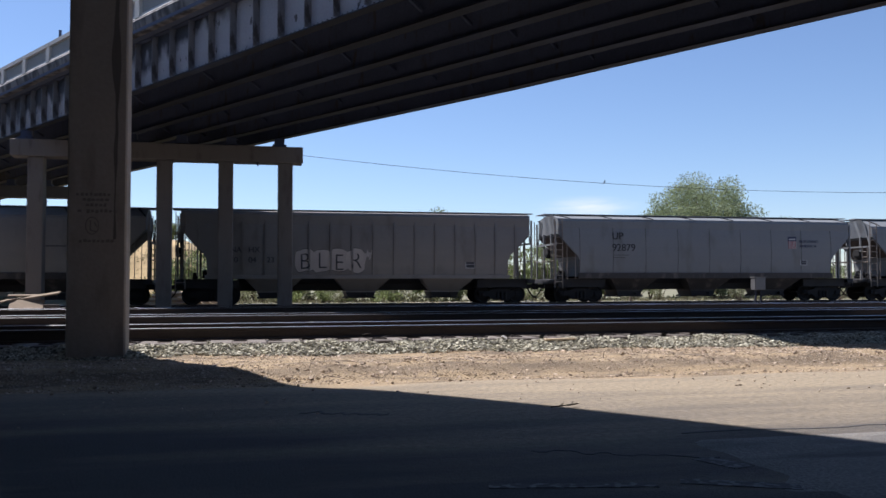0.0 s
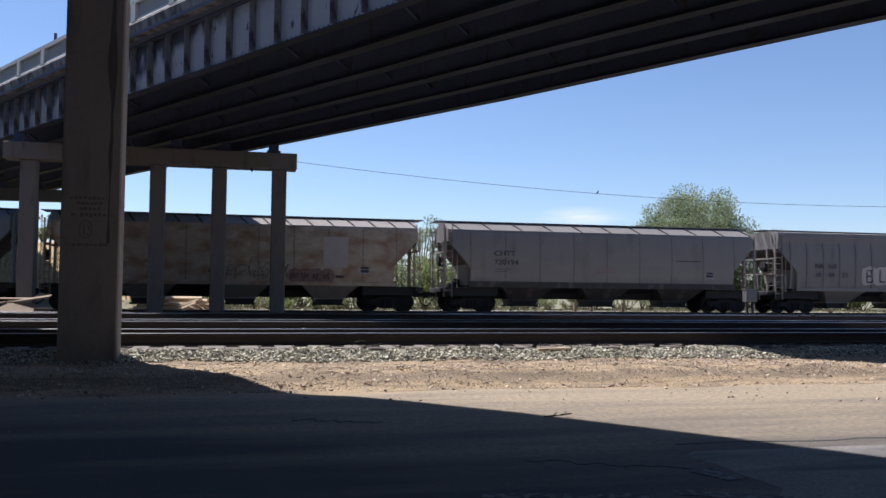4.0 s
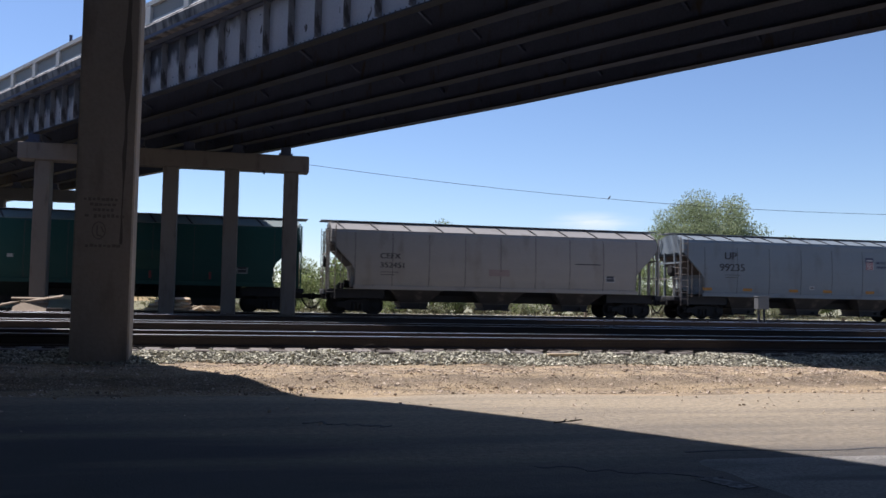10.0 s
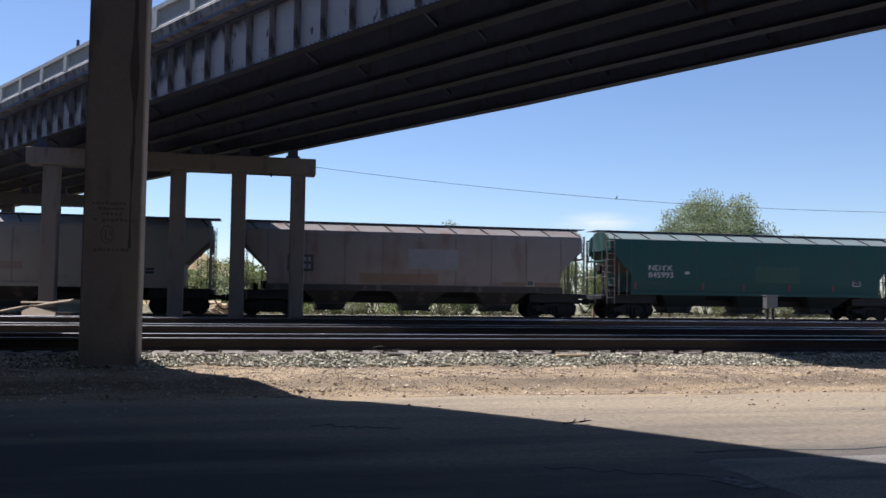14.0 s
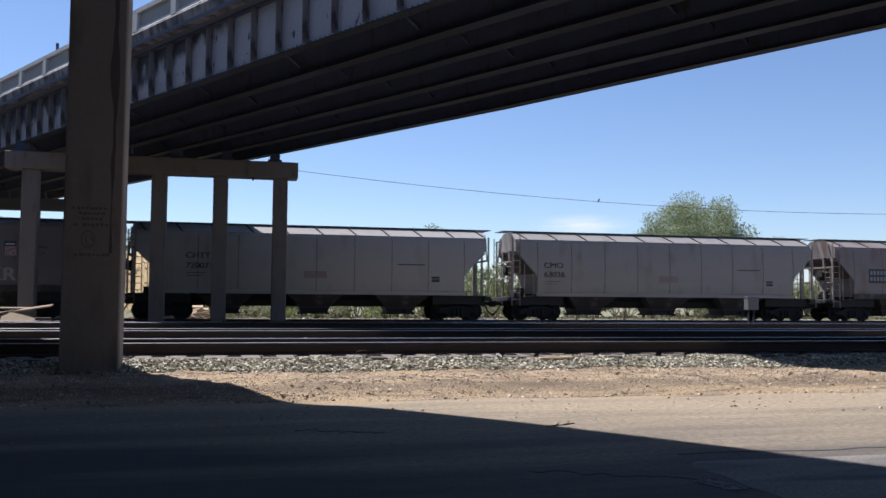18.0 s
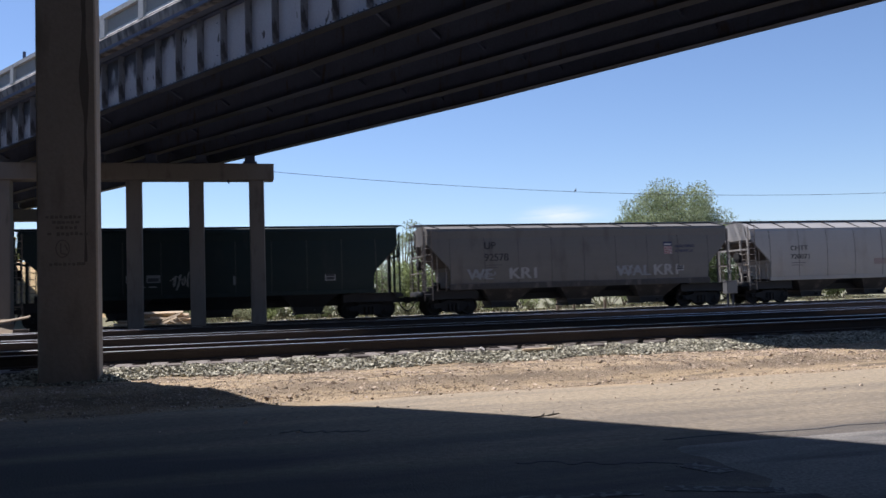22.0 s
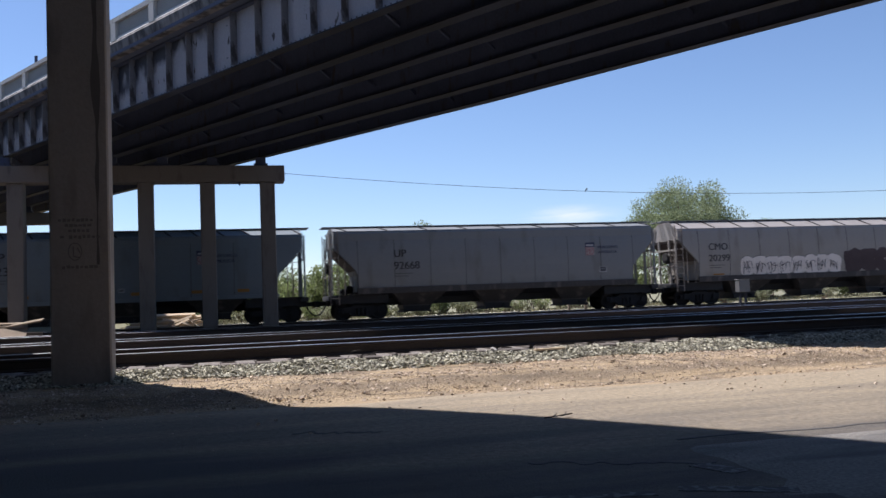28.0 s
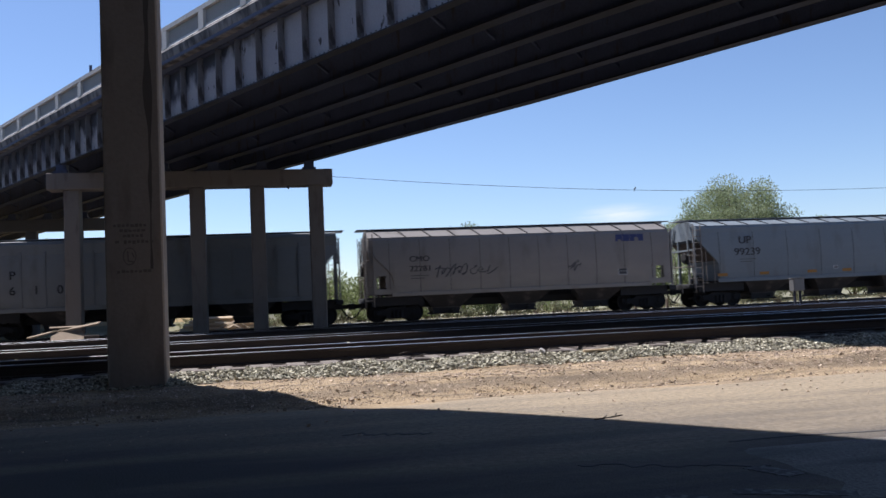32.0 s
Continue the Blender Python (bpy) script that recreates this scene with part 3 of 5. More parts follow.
soot_over(M_FASCIA, (0.035, 0.036, 0.044))
TURN_B = math.degrees(math.atan2(ALONG.y, ALONG.x))
for k in range(34):
    w = 10.08 + k * 1.224
    put("stiffener", cached("stiff", stiffener_mesh), bridge, Matrix.Translation(on_bridge(w, G_LEFT - 0.009, 0)) @ pose(0, 0, 0, 0, 0, TURN_B + 180), "grimy vertical web stiffener")


def rivet_row_mesh():
    b = bmn()
    for j in range(6):
        bmesh.ops.create_cone(b, cap_ends=True, segments=6, radius1=0.022, radius2=0.012, depth=0.02,
                              matrix=pose(0.11 + j * 0.2, -0.012, SOFFIT + 0.10, 90))
    return mesh_of("rivets", b, M_FLANGE)


for k in range(34):
    w = 10.08 + k * 1.224
    put("rivet_row", cached("rivets", rivet_row_mesh), bridge, Matrix.Translation(on_bridge(w, G_LEFT - 0.009, 0)) @ pose(0, 0, 0, 0, 0, TURN_B + 180))

# cross frames between the girders
for k in range(14):
    w = 6.0 + k * 5.2
    for i in range(G_N - 1):
        o = G_LEFT + (G_RIGHT - G_LEFT) * i / (G_N - 1)
        o2 = o + (G_RIGHT - G_LEFT) / (G_N - 1)
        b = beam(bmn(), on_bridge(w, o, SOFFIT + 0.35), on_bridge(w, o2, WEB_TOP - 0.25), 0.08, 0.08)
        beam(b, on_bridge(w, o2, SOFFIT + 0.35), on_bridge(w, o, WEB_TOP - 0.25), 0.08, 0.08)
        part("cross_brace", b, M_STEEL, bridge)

EDGE_L, EDGE_R = 12.60, 23.15
JOINT, SHY = 14.5, 0.60  # nearer than the joint, out of view, one side is narrowed to fit its shadow
for edge, a, b in ((EDGE_L, JOINT, A1), (EDGE_L + SHY, A0, JOINT)):
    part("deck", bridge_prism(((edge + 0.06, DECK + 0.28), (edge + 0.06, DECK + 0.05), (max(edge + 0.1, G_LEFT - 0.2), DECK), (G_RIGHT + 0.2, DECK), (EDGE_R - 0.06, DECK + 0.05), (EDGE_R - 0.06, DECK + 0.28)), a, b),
         M_CONC_DIM, bridge, "sooty concrete deck slab in a hazy blue tone")
RAIL_Z = DECK + 0.28
for edge, s, a, b in ((EDGE_L, 1, JOINT, A1), (EDGE_L + SHY, 1, A0, JOINT), (EDGE_R, -1, A0, A1)):
    part("kerb_beam", bridge_prism(((edge + s * 0.09, DECK + 0.02), (edge + s * 0.40, DECK + 0.02), (edge + s * 0.40, RAIL_Z + 0.22), (edge + s * 0.06, RAIL_Z + 0.22), (edge, RAIL_Z + 0.12)), a, b),
         M_EDGE, bridge, "stained grey concrete edge beam")
    part("parapet_back", bridge_box(*sorted((edge + s * 0.16, edge + s * 0.30)), RAIL_Z + 0.22, RAIL_Z + 0.90, a, b), M_PANEL, bridge, "recessed parapet panel, its shade in the colour")
    part("top_rail", bridge_box(*sorted((edge + s * 0.05, edge + s * 0.34)), RAIL_Z + 0.83, RAIL_Z + 0.98, a, b), M_CONC_PALE, bridge, "pale concrete coping")


def parapet_post_mesh():
    return mesh_of("parapet_post", box(bmn(), -0.17, 0.17, -0.12, 0.02, RAIL_Z + 0.22, RAIL_Z + 0.835, 0.015), M_CONC_PALE)


def parapet_ledge_mesh():
    b = prism(bmn(), ((-0.12, RAIL_Z + 0.22), (0.02, RAIL_Z + 0.22), (0.02, RAIL_Z + 0.43)), lambda u, v, w: (w, u, v), 0.17, 2.44)
    return mesh_of("ledge", b, M_CONC_PALE)


for k in range(26):
    w = 9.20 + k * 2.61
    m = Matrix.Translation(on_bridge(w, EDGE_L + 0.17 + (SHY if w < JOINT else 0), 0)) @ pose(0, 0, 0, 0, 0, TURN_B + 180)
    put("parapet_post", cached("ppost", parapet_post_mesh), bridge, m)
    put("parapet_ledge", cached("pledge", parapet_ledge_mesh), bridge, m)


def bent(y, xs, cap_x, base_z, wide, label, cap_h=0.72, cap_z=SOFFIT - 0.40, concrete=M_CONC):
    """A row of square columns under one long cap, parallel to the tracks."""
    bt = thing("bridge_bent", label, "bridge pier", kind="structure")
    part("pier_cap", box(bmn(), cap_x[0], cap_x[1], y, y + 0.95, cap_z - cap_h, cap_z, 0.03), concrete, bt, "long grimy concrete pier cap")
    for x in xs:
        part("column", box(bmn(), x - wide / 2, x + wide / 2, y + 0.15, y + 0.15 + wide, base_z, cap_z - cap_h, 0.03), concrete, bt)
    for i in range(G_N):
        o = G_LEFT + (G_RIGHT - G_LEFT) * i / (G_N - 1)
        yc = y + 0.47
        w = (yc - ACROSS.y * o) / ALONG.y
        p = on_bridge(w, o, 0)
        if cap_x[0] < p.x < cap_x[1]:
            b = box(bmn(), p.x - 0.30, p.x + 0.30, yc - 0.28, yc + 0.28, cap_z, cap_z + 0.12)
            box(b, p.x - 0.22, p.x + 0.22, yc - 0.2, yc + 0.2, cap_z + 0.12, SOFFIT)
            part("bearing", b, M_STEEL, bt, "stepped steel bearing")
    return bt


front_bent = bent(40.0, (1.98, -0.62, -3.22, -5.82, -8.42), (-9.4, 2.74), -0.2, 0.64, "concrete bridge bent of five square columns before the train")
part("broken_bracket", rod(bmn(), (0.74, 40.15, 6.56), (0.78, 40.15, 6.40), 0.09, 6, 0.02), M_STEEL, front_bent, "bent bracket hanging under the cap")
bent(58.8, (-9.4, -12.1, -14.8, -17.5, -20.2), (-21.2, -8.4), -0.4, 0.64, "dark concrete bridge bent of five square columns behind the train", concrete=M_CONC_DARK)

delin = on_bridge(34.4, EDGE_L + 0.2, RAIL_Z + 0.98)
part("delineator", box(bmn(), delin.x - 0.05, delin.x + 0.05, delin.y - 0.04, delin.y + 0.04, delin.z, delin.z + 0.34), M_STEEL, bridge, "short dark post on the coping")

# the second overpass, overhead: its shadow lies over the road and one of its columns stands by the track
second = thing("concrete_overpass", "second road overpass overhead, plain concrete deck on square columns", "bridge", kind="structure")
DECK_EDGE = ((-60, 5.86), (9.5, 5.86), (11.1, 5.75), (12.4, 5.55), (13.2, 5.33), (13.9, 5.06), (14.3, 4.83), (14.6, 4.75), (14.9, 4.70), (15.3, 4.66), (120, 4.66))  # unseen edge bent to fit the ground shadow; the deck narrows past the column


def second_deck(inset, z0, z1, far):
    bm = bmn()
    out = [(w, o - inset) for w, o in DECK_EDGE]
    back = [(w, far if far is not None else o - 0.3) for w, o in reversed(DECK_EDGE)]
    pts = out + back
    lo = [bm.verts.new(ALONG * w + ACROSS * o + Vector((0, 0, z0))) for w, o in pts]
    hi = [bm.verts.new(ALONG * w + ACROSS * o + Vector((0, 0, z1))) for w, o in pts]
    for i in range(len(pts)):
        j = (i + 1) % len(pts)
        bm.faces.new((lo[i], lo[j], hi[j], hi[i]))
    bm.faces.new(lo)
    bm.faces.new(hi[::-1])
    return bm


# stretched to -28, out of view, to cut skylight in the shade
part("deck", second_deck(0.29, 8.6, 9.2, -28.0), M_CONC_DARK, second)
part("parapet", second_deck(0.0, 9.2, 10.0, None), M_CONC_PALE, second)
COL = (-1.815, 12.62)
# added wall, never in view: keeps low skylight off the shaded road
wall_south = solo("wall_south", box(bmn(), -70, 45, -10.4, -10.0, -0.3, 8.6), M_CONC_DARK, "plain dark wall added out of view to block skylight on the road side", "wall", "structure")
part("pier_cap", box(bmn(), -18, -1.35, COL[1] - 0.45, COL[1] + 0.45, 8.0, 8.6), M_CONC, second)


# ---- the near column ----
M_SCRAWL = plain("faded_marker", (0.165, 0.14, 0.12))
M_CRACK = plain("dark_water_stain", (0.115, 0.097, 0.083))


def near_column():
    c = thing("bridge_column", "tall square concrete column with a dark stain and faint scrawls, beside the ballast", "column", kind="structure")
    x0, x1, y0, y1 = COL[0] - 0.355, COL[0] + 0.38, COL[1] - 0.32, COL[1] + 0.13
    part("shaft", box(bmn(), x0, x1, y0, y1, -0.3, 8.0, 0.022), M_COLUMN, c)
    # a long ragged stain down the front, beside the corner
    b = bmn()
    last = None
    rng2 = random.Random(4)
    for i in range(60):
        z = 7.9 - i * 0.105
        xm = x1 - 0.135 + 0.02 * noise.noise((z * 0.7, 1, 0)) + 0.012 * noise.noise((z * 4, 2, 0))
        wd = 0.08 * max(0.12, 0.75 + 0.8 * noise.noise((z * 1.1, 5, 0)) - 0.008 * i)
        row = (b.verts.new((xm - wd, y0 - 0.003, z)), b.verts.new((xm + wd * 0.6, y0 - 0.003, z)))
        if last:
            b.faces.new((last[0], last[1], row[1], row[0]))
        last = row
    part("water_stain", b, M_CRACK, c, "dark vertical water stain")
    # rows of scrawl too faint to read: plain bars, and a ring below them
    for xa, xb, z, h in ((-2.06, -1.52, 2.29, 0.03), (-1.98, -1.60, 2.22, 0.03), (-1.94, -1.57, 2.15, 0.03), (-2.04, -1.54, 2.07, 0.034), (-2.02, -1.56, 1.68, 0.028)):
        k = int((xb - xa) / 0.055)
        for i in range(k):
            if rng2.random() < 0.93:
                xs = xa + i * 0.055
                part("scrawl_bar", box(bmn(), xs, xs + rng2.uniform(0.034, 0.05), y0 - 0.004, y0 + 0.004, z - h * rng2.uniform(0.4, 0.8), z + h * rng2.uniform(0.4, 0.8)), M_SCRAWL, c)
    b = bmn()
    k = 22
    inner = [b.verts.new((-1.86 + 0.075 * math.cos(i * math.tau / k), y0 - 0.003, 1.88 + 0.105 * math.sin(i * math.tau / k))) for i in range(k)]
    outer = [b.verts.new((-1.86 + 0.087 * math.cos(i * math.tau / k), y0 - 0.003, 1.88 + 0.117 * math.sin(i * math.tau / k))) for i in range(k)]
    for i in range(k):
        b.faces.new((inner[i], inner[(i + 1) % k], outer[(i + 1) % k], outer[i]))
    part("scrawl_ring", b, M_SCRAWL, c)
    for xa, za, xb, zb in ((-1.88, 1.95, -1.88, 1.82), (-1.88, 1.82, -1.80, 1.80), (-1.83, 1.93, -1.80, 1.86)):
        part("scrawl_stroke", beam(bmn(), (xa, y0 - 0.003, za), (xb, y0 - 0.003, zb), 0.004, 0.014), M_SCRAWL, c)
    return c


near_column()


# ---- plants ----
def leaf_mesh(name, clumps, size, material, per, flat=0.7):
    """Leaves as small bent pairs of triangles, in clumps (centre, radius)."""
    verts, faces = [], []
    for c, r in clumps:
        for _ in range(int(per * r * r)):
            while True:
                d = Vector([random.uniform(-1, 1) for _ in range(3)])
                if 0.05 < d.length < 1:
                    break
            d *= (0.55 + 0.45 * random.random()) / max(0.35, d.length) * d.length ** 0.5
            p = Vector(c) + Vector((d.x * r, d.y * r, d.z * r * flat))
            q = Euler([random.uniform(0, 6.3) for _ in range(3)]).to_matrix()
            s = size * random.uniform(0.6, 1.3)
            k = len(verts)
            for v in ((-0.5, 0, 0), (0, -0.32, 0.08), (0.5, 0, 0.0), (0, 0.32, 0.08)):
                verts.append(p + q @ (Vector(v) * s))
            faces.append((k, k + 1, k + 2, k + 3))
    me = bpy.data.meshes.new(name)
    me.from_pydata(verts, [], faces)
    me.materials.append(material)
    return me


def tree(x, y, height, spread, crown_base, label, seed, material=M_LEAF, size=0.28, per=160, lobes=11, droop=0.0):
    random.seed(seed)
    z0 = ground_z(x, y)
    t = thing("tree", label, "tree", pose(x, y, z0))
    b = bmn()
    rod(b, (0, 0, -0.3), (0.1, 0, crown_base), 0.26, 9, 0.17)
    tips = []
    for i in range(lobes):
        a = i * 2.39996
        up = (i + 0.5) / lobes  # spread evenly over a dome
        k = math.sqrt(max(0.0, 1 - (0.15 + 0.85 * up) ** 2)) * random.uniform(0.8, 1.05)
        tip = Vector((math.cos(a) * spread * 0.41 * k, math.sin(a) * spread * 0.41 * k, crown_base + (height - crown_base) * (0.18 + 0.70 * up) * random.uniform(0.9, 1.02)))
        tip.z -= droop * (height - crown_base) * smooth_step(0.08, 0.34, tip.x / spread)  # one side of the crown hangs lower
        mid = tip * 0.5 + Vector((0, 0, crown_base * 0.5))
        rod(b, (0.1, 0, crown_base * random.uniform(0.75, 1)), mid, 0.10, 6, 0.055)
        rod(b, mid, tip, 0.055, 5, 0.015)
        tips.append(tip)
    part("trunk", b, M_BARK, t, "forked brown trunk and limbs")
    clumps = []
    for tip in tips:
        for _ in range(4):
            o = Vector([random.gauss(0, 1) for _ in range(3)]) * spread * 0.045
            clumps.append((Vector((tip.x, tip.y, crown_base)).lerp(tip, random.uniform(0.65, 1.0)) + o, random.uniform(0.08, 0.15) * spread))
    put("crown", leaf_mesh("crown", clumps, size, material, per), t, None, "airy yellow-green crown with gaps")
    return t


tree(38.1, 68.0, 11.0, 12.9, 3.0, "broad yellow-green shade tree beyond the train", 5, size=0.135, per=290, lobes=28, droop=0.11)
tree(14.6, 69.0, 9.2, 5.6, 1.6, "slender pale green tree beyond the train", 9, size=0.12, per=340, lobes=14)


def bush(x, y, h, w, material, label, seed, size=0.17, per=290):
    random.seed(seed)
    t = thing("bush", label, "bush", pose(x, y, ground_z(x, y)), "bushes beyond the tracks")
    b = bmn()
    clumps = []
    for i in range(7):
        a, k = random.uniform(0, 6.3), random.uniform(0.1, 0.5)
        tip = Vector((math.cos(a) * w * k, math.sin(a) * w * k, h * random.uniform(0.4, 0.85)))
        rod(b, (random.uniform(-0.1, 0.1), 0, -0.1), tip, 0.035, 5, 0.012)
        clumps.append((tip, random.uniform(0.16, 0.27) * max(w, h)))
        clumps.append((tip * 0.55, random.uniform(0.16, 0.24) * max(w, h)))
    part("branchwork", b, M_BARK, t)
    put("foliage", leaf_mesh("foliage", clumps, size, material, per), t)
    return t


rng = random.Random(3)
for i in range(62):
    x = -17 + i * 1.1 + rng.uniform(-0.7, 0.7)
    tall = 4.1 if x < 25 else 3.8
    if x < -1.5:
        tall = 1.4 if x < -4 else 2.8
    bush(x, rng.uniform(61, 70) if x > -1.5 else rng.uniform(57.5, 59) if x > -4 else rng.uniform(70, 76), tall * rng.uniform(0.75, 1.15), tall * rng.uniform(0.8, 1.3), M_LEAF2 if rng.random() < 0.7 else M_LEAF,
         "green bush in the dry ground beyond the tracks", 100 + i)
for i in range(26):
    x = -12 + i * 2.1 + rng.uniform(-1, 1)
    bush(x, rng.uniform(57.5, 61), rng.uniform(0.5, 1.1), rng.uniform(0.8, 1.5), M_LEAF3, "pale low brush in the dry grass", 200 + i, size=0.12, per=330)
for i in range(27):
    x = -3 + i * 0.92 + rng.uniform(-0.4, 0.4)
    bush(x, rng.uniform(57.5, 61), rng.uniform(0.6, 1.2), rng.uniform(1.3, 2.0), M_LEAF2 if rng.random() < 0.4 else M_LEAF3, "low grey-green bush along the far edge of the tracks", 300 + i, size=0.13, per=260)
for x, y, h, w in ((33.5, 55, 1.3, 1.8), (37.5, 57, 1.1, 2.0), (42.0, 56, 1.2, 1.7)):
    bush(x, y, h, w, M_LEAF3, "grey-green sagebrush in the dry grass", int(x * 10), size=0.12, per=330)

for i in range(9):
    x, y = -31 + i * 1.5 + rng.uniform(-0.5, 0.5), rng.uniform(92, 97)
    bush(x, y, (9.6 - ground_z(x, y)) * rng.uniform(0.85, 1.05), 4.0, M_GOLD if i % 3 else M_LEAF2, "tall golden-leaved bush on the rise behind the bridge", 400 + i, size=0.26, per=120)

# dry grass in tufts beyond the tracks
random.seed(77)
verts, faces = [], []
for _ in range(13000):
    x, y = random.uniform(-20, 55), random.uniform(57, 68)
    z = ground_z(x, y)
    h = random.uniform(0.08, 0.26) * (0.6 + noise.noise((x * 0.3, y * 0.3, 0)))
    a, s2 = random.uniform(0, 3.14), random.uniform(0.03, 0.08)
    k = len(verts)
    lean = random.uniform(-0.12, 0.12)
    verts += [(x - s2 * math.cos(a), y - s2 * math.sin(a), z), (x + s2 * math.cos(a), y + s2 * math.sin(a), z), (x + lean, y + lean, z + h)]
    faces.append((k, k + 1, k + 2))
me = bpy.data.meshes.new("dry_grass")
me.from_pydata(verts, [], faces)
me.materials.append(M_DRYLEAF)
tagged(new("dry_grass", me), "straw-coloured dry grass beyond the tracks", "grass", kind="stuff")


# ---- overhead wire ----
def wire():
    """One sagging cable, swept along its curve."""
    b = bmn()
    last = None
    for i in range(61):
        x = -32 + i * 2.0
        c = (60.0, 8.15 + 0.00122 * (x - 41.0) ** 2)
        ring = [b.verts.new((x, c[0] + 0.016 * math.cos(k * math.tau / 5), c[1] + 0.016 * math.sin(k * math.tau / 5))) for k in range(5)]
        if last:
            for k in range(5):
                b.faces.new((last[k], last[(k + 1) % 5], ring[(k + 1) % 5], ring[k]))
        last = ring
    return b


solo("overhead_cable", wire(), M_WIRE, "single black overhead cable strung behind the train", "cable")


def bird():
    x, y = 25.75, 60.0
    t = thing("bird", "small dark bird perched on the overhead cable", "bird", pose(x, y, 8.15 + 0.00122 * (x - 41.0) ** 2 + 0.02) @ Matrix.Scale(0.68, 4))
    b = bmn()
    bmesh.ops.create_icosphere(b, subdivisions=2, radius=0.1, matrix=pose(0, 0, 0.11, 0, -50, 0) @ Matrix.Diagonal((1.5, 0.8, 0.8, 1)))
    part("body", b, M_WIRE, t, smooth=True)
    b = bmn()
    bmesh.ops.create_icosphere(b, subdivisions=2, radius=0.06, matrix=pose(0.08, 0, 0.26))
    rod(b, (0.12, 0, 0.26), (0.19, 0, 0.25), 0.02, 6, 0.003)
    part("head", b, M_WIRE, t, smooth=True)
    part("tail", beam(bmn(), (-0.08, 0, 0.03), (-0.16, 0, -0.16), 0.07, 0.02), M_WIRE, t)
    return t


bird()


# ---- things beside the tracks ----
def relay_box():
    t = thing("relay_box", "pale grey metal trackside relay box on two steel legs", "relay box", pose(25.7, 40.5, 0.0))
    part("cabinet", box(bmn(), -0.30, 0.30, -0.2, 0.2, 0.80, 1.42, 0.015), M_BOX, t)
    part("lid", box(bmn(), -0.33, 0.33, -0.23, 0.23, 1.42, 1.455, 0.01), M_BOX, t)
    part("door", box(bmn(), -0.26, 0.26, -0.215, -0.2, 0.85, 1.38, 0.005), M_BOX, t)
    for x in (-0.16, 0.14):
        part("leg", box(bmn(), x - 0.04, x + 0.04, -0.05, 0.05, -0.1, 0.8), M_FLANGE, t, "rusty steel leg")
    return t


relay_box()


def board(name, label, p, q, w, h, roll=0, material=M_WOOD):
    """A loose board from p to q."""
    p, q = Vector(p), Vector(q)
    d = q - p
    m = Matrix.Translation((p + q) / 2) @ d.to_track_quat("X", "Z").to_matrix().to_4x4() @ pose(0, 0, 0, roll)
    return solo(name, box(bmn(), -d.length / 2, d.length / 2, -w / 2, w / 2, -h / 2, h / 2, 0.006), material, label, "board", group="loose boards by the track", m=m)


gz = ground_z(-7, 34)
solo("plywood_sheet", box(bmn(), -0.55, 0.55, -0.42, 0.42, 0, 0.02), M_PLY, "grey plywood sheet leaning on the debris by the track", "board", m=pose(-7.3, 33.75, gz + 0.24, 30, 0, 4))
board("plank", "weathered plank lying across the debris heap", (-7.75, 34.3, gz + 0.48), (-6.25, 34.0, gz + 0.72), 0.30, 0.05, 14, M_PLY)
board("plank", "grey plank tilted on the debris heap", (-8.0, 34.2, gz + 0.62), (-6.9, 34.5, gz + 0.62), 0.20, 0.04, 12, M_PLY)
board("plank", "short grey plank slanting against the debris heap", (-8.55, 33.6, gz + 0.30), (-7.8, 34.2, gz + 0.50), 0.34, 0.05, 0, M_PLY)
board("tie_stub", "old tie propping up the debris heap", (-7.9, 34.6, gz + 0.14), (-6.4, 34.7, gz + 0.14), 0.24, 0.28, 0, M_TIE)
lz = ground_z(-2, 51)
for i, (xa, xb, y, z, hgt) in enumerate(((-5.2, -0.9, 51.0, 0.12, 0.2), (-4.9, -1.1, 51.4, 0.12, 0.2), (-5.0, -1.0, 51.1, 0.34, 0.2), (-4.7, -1.3, 51.3, 0.55, 0.18), (-4.4, -1.6, 51.2, 0.72, 0.12))):
    board("timber", "pale squared timber in a stack behind the train", (xa, y, lz + z), (xb, y, lz + z + 0.02), 0.24, hgt, 28)
board("plank", "long grey plank lying on the gravel behind the train", (7.2, 50.9, lz + 0.05), (10.6, 50.7, lz + 0.09), 0.26, 0.06, 0, M_PLY)
board("timber", "pale timber leaning out of the stack", (-3.2, 50.6, lz + 0.05), (-1.2, 50.9, lz + 0.5), 0.12, 0.1)
board("timber", "pale timber leaning out of the stack", (-1.9, 50.5, lz + 0.4), (-1.3, 50.3, lz + 0.02), 0.1, 0.08)
for xa, za, xb, zb, y in ((-3.0, 0.22, -1.75, 0.66, 50.55), (-2.8, 0.10, -1.9, 0.50, 50.4), (-2.3, 0.34, -1.65, 0.06, 50.3), (-3.3, 0.50, -2.2, 0.40, 50.6)):
    board("timber", "pale split timber lying loose on the stack", (xa, y, lz + za), (xb, y + 0.1, lz + zb), 0.16, 0.07, 42)
for x in (20.8, 21.9, 24.0):
    solo("marker_post", box(bmn(), x - 0.07, x + 0.07, 51.9, 52.05, -0.3, 0.62, 0.01), M_PLY, "short pale post behind the train", "post", group="marker posts")

# small things on the verge
board("wood_scrap", "short pale board lying on the ballast shoulder", (4.50, 12.72, ground_z(4.5, 12.72) + 0.055), (4.98, 12.70, ground_z(4.9, 12.7) + 0.05), 0.09, 0.03)
verts, faces = scatter_stones(None, 1, lambda: (3.95, 12.98, ground_z(3.95, 12.98) + 0.045), 0.06, 0.06)
me = bpy.data.meshes.new("rock")
me.from_pydata(verts, [], faces)
me.materials.append(M_CONC_PALE)
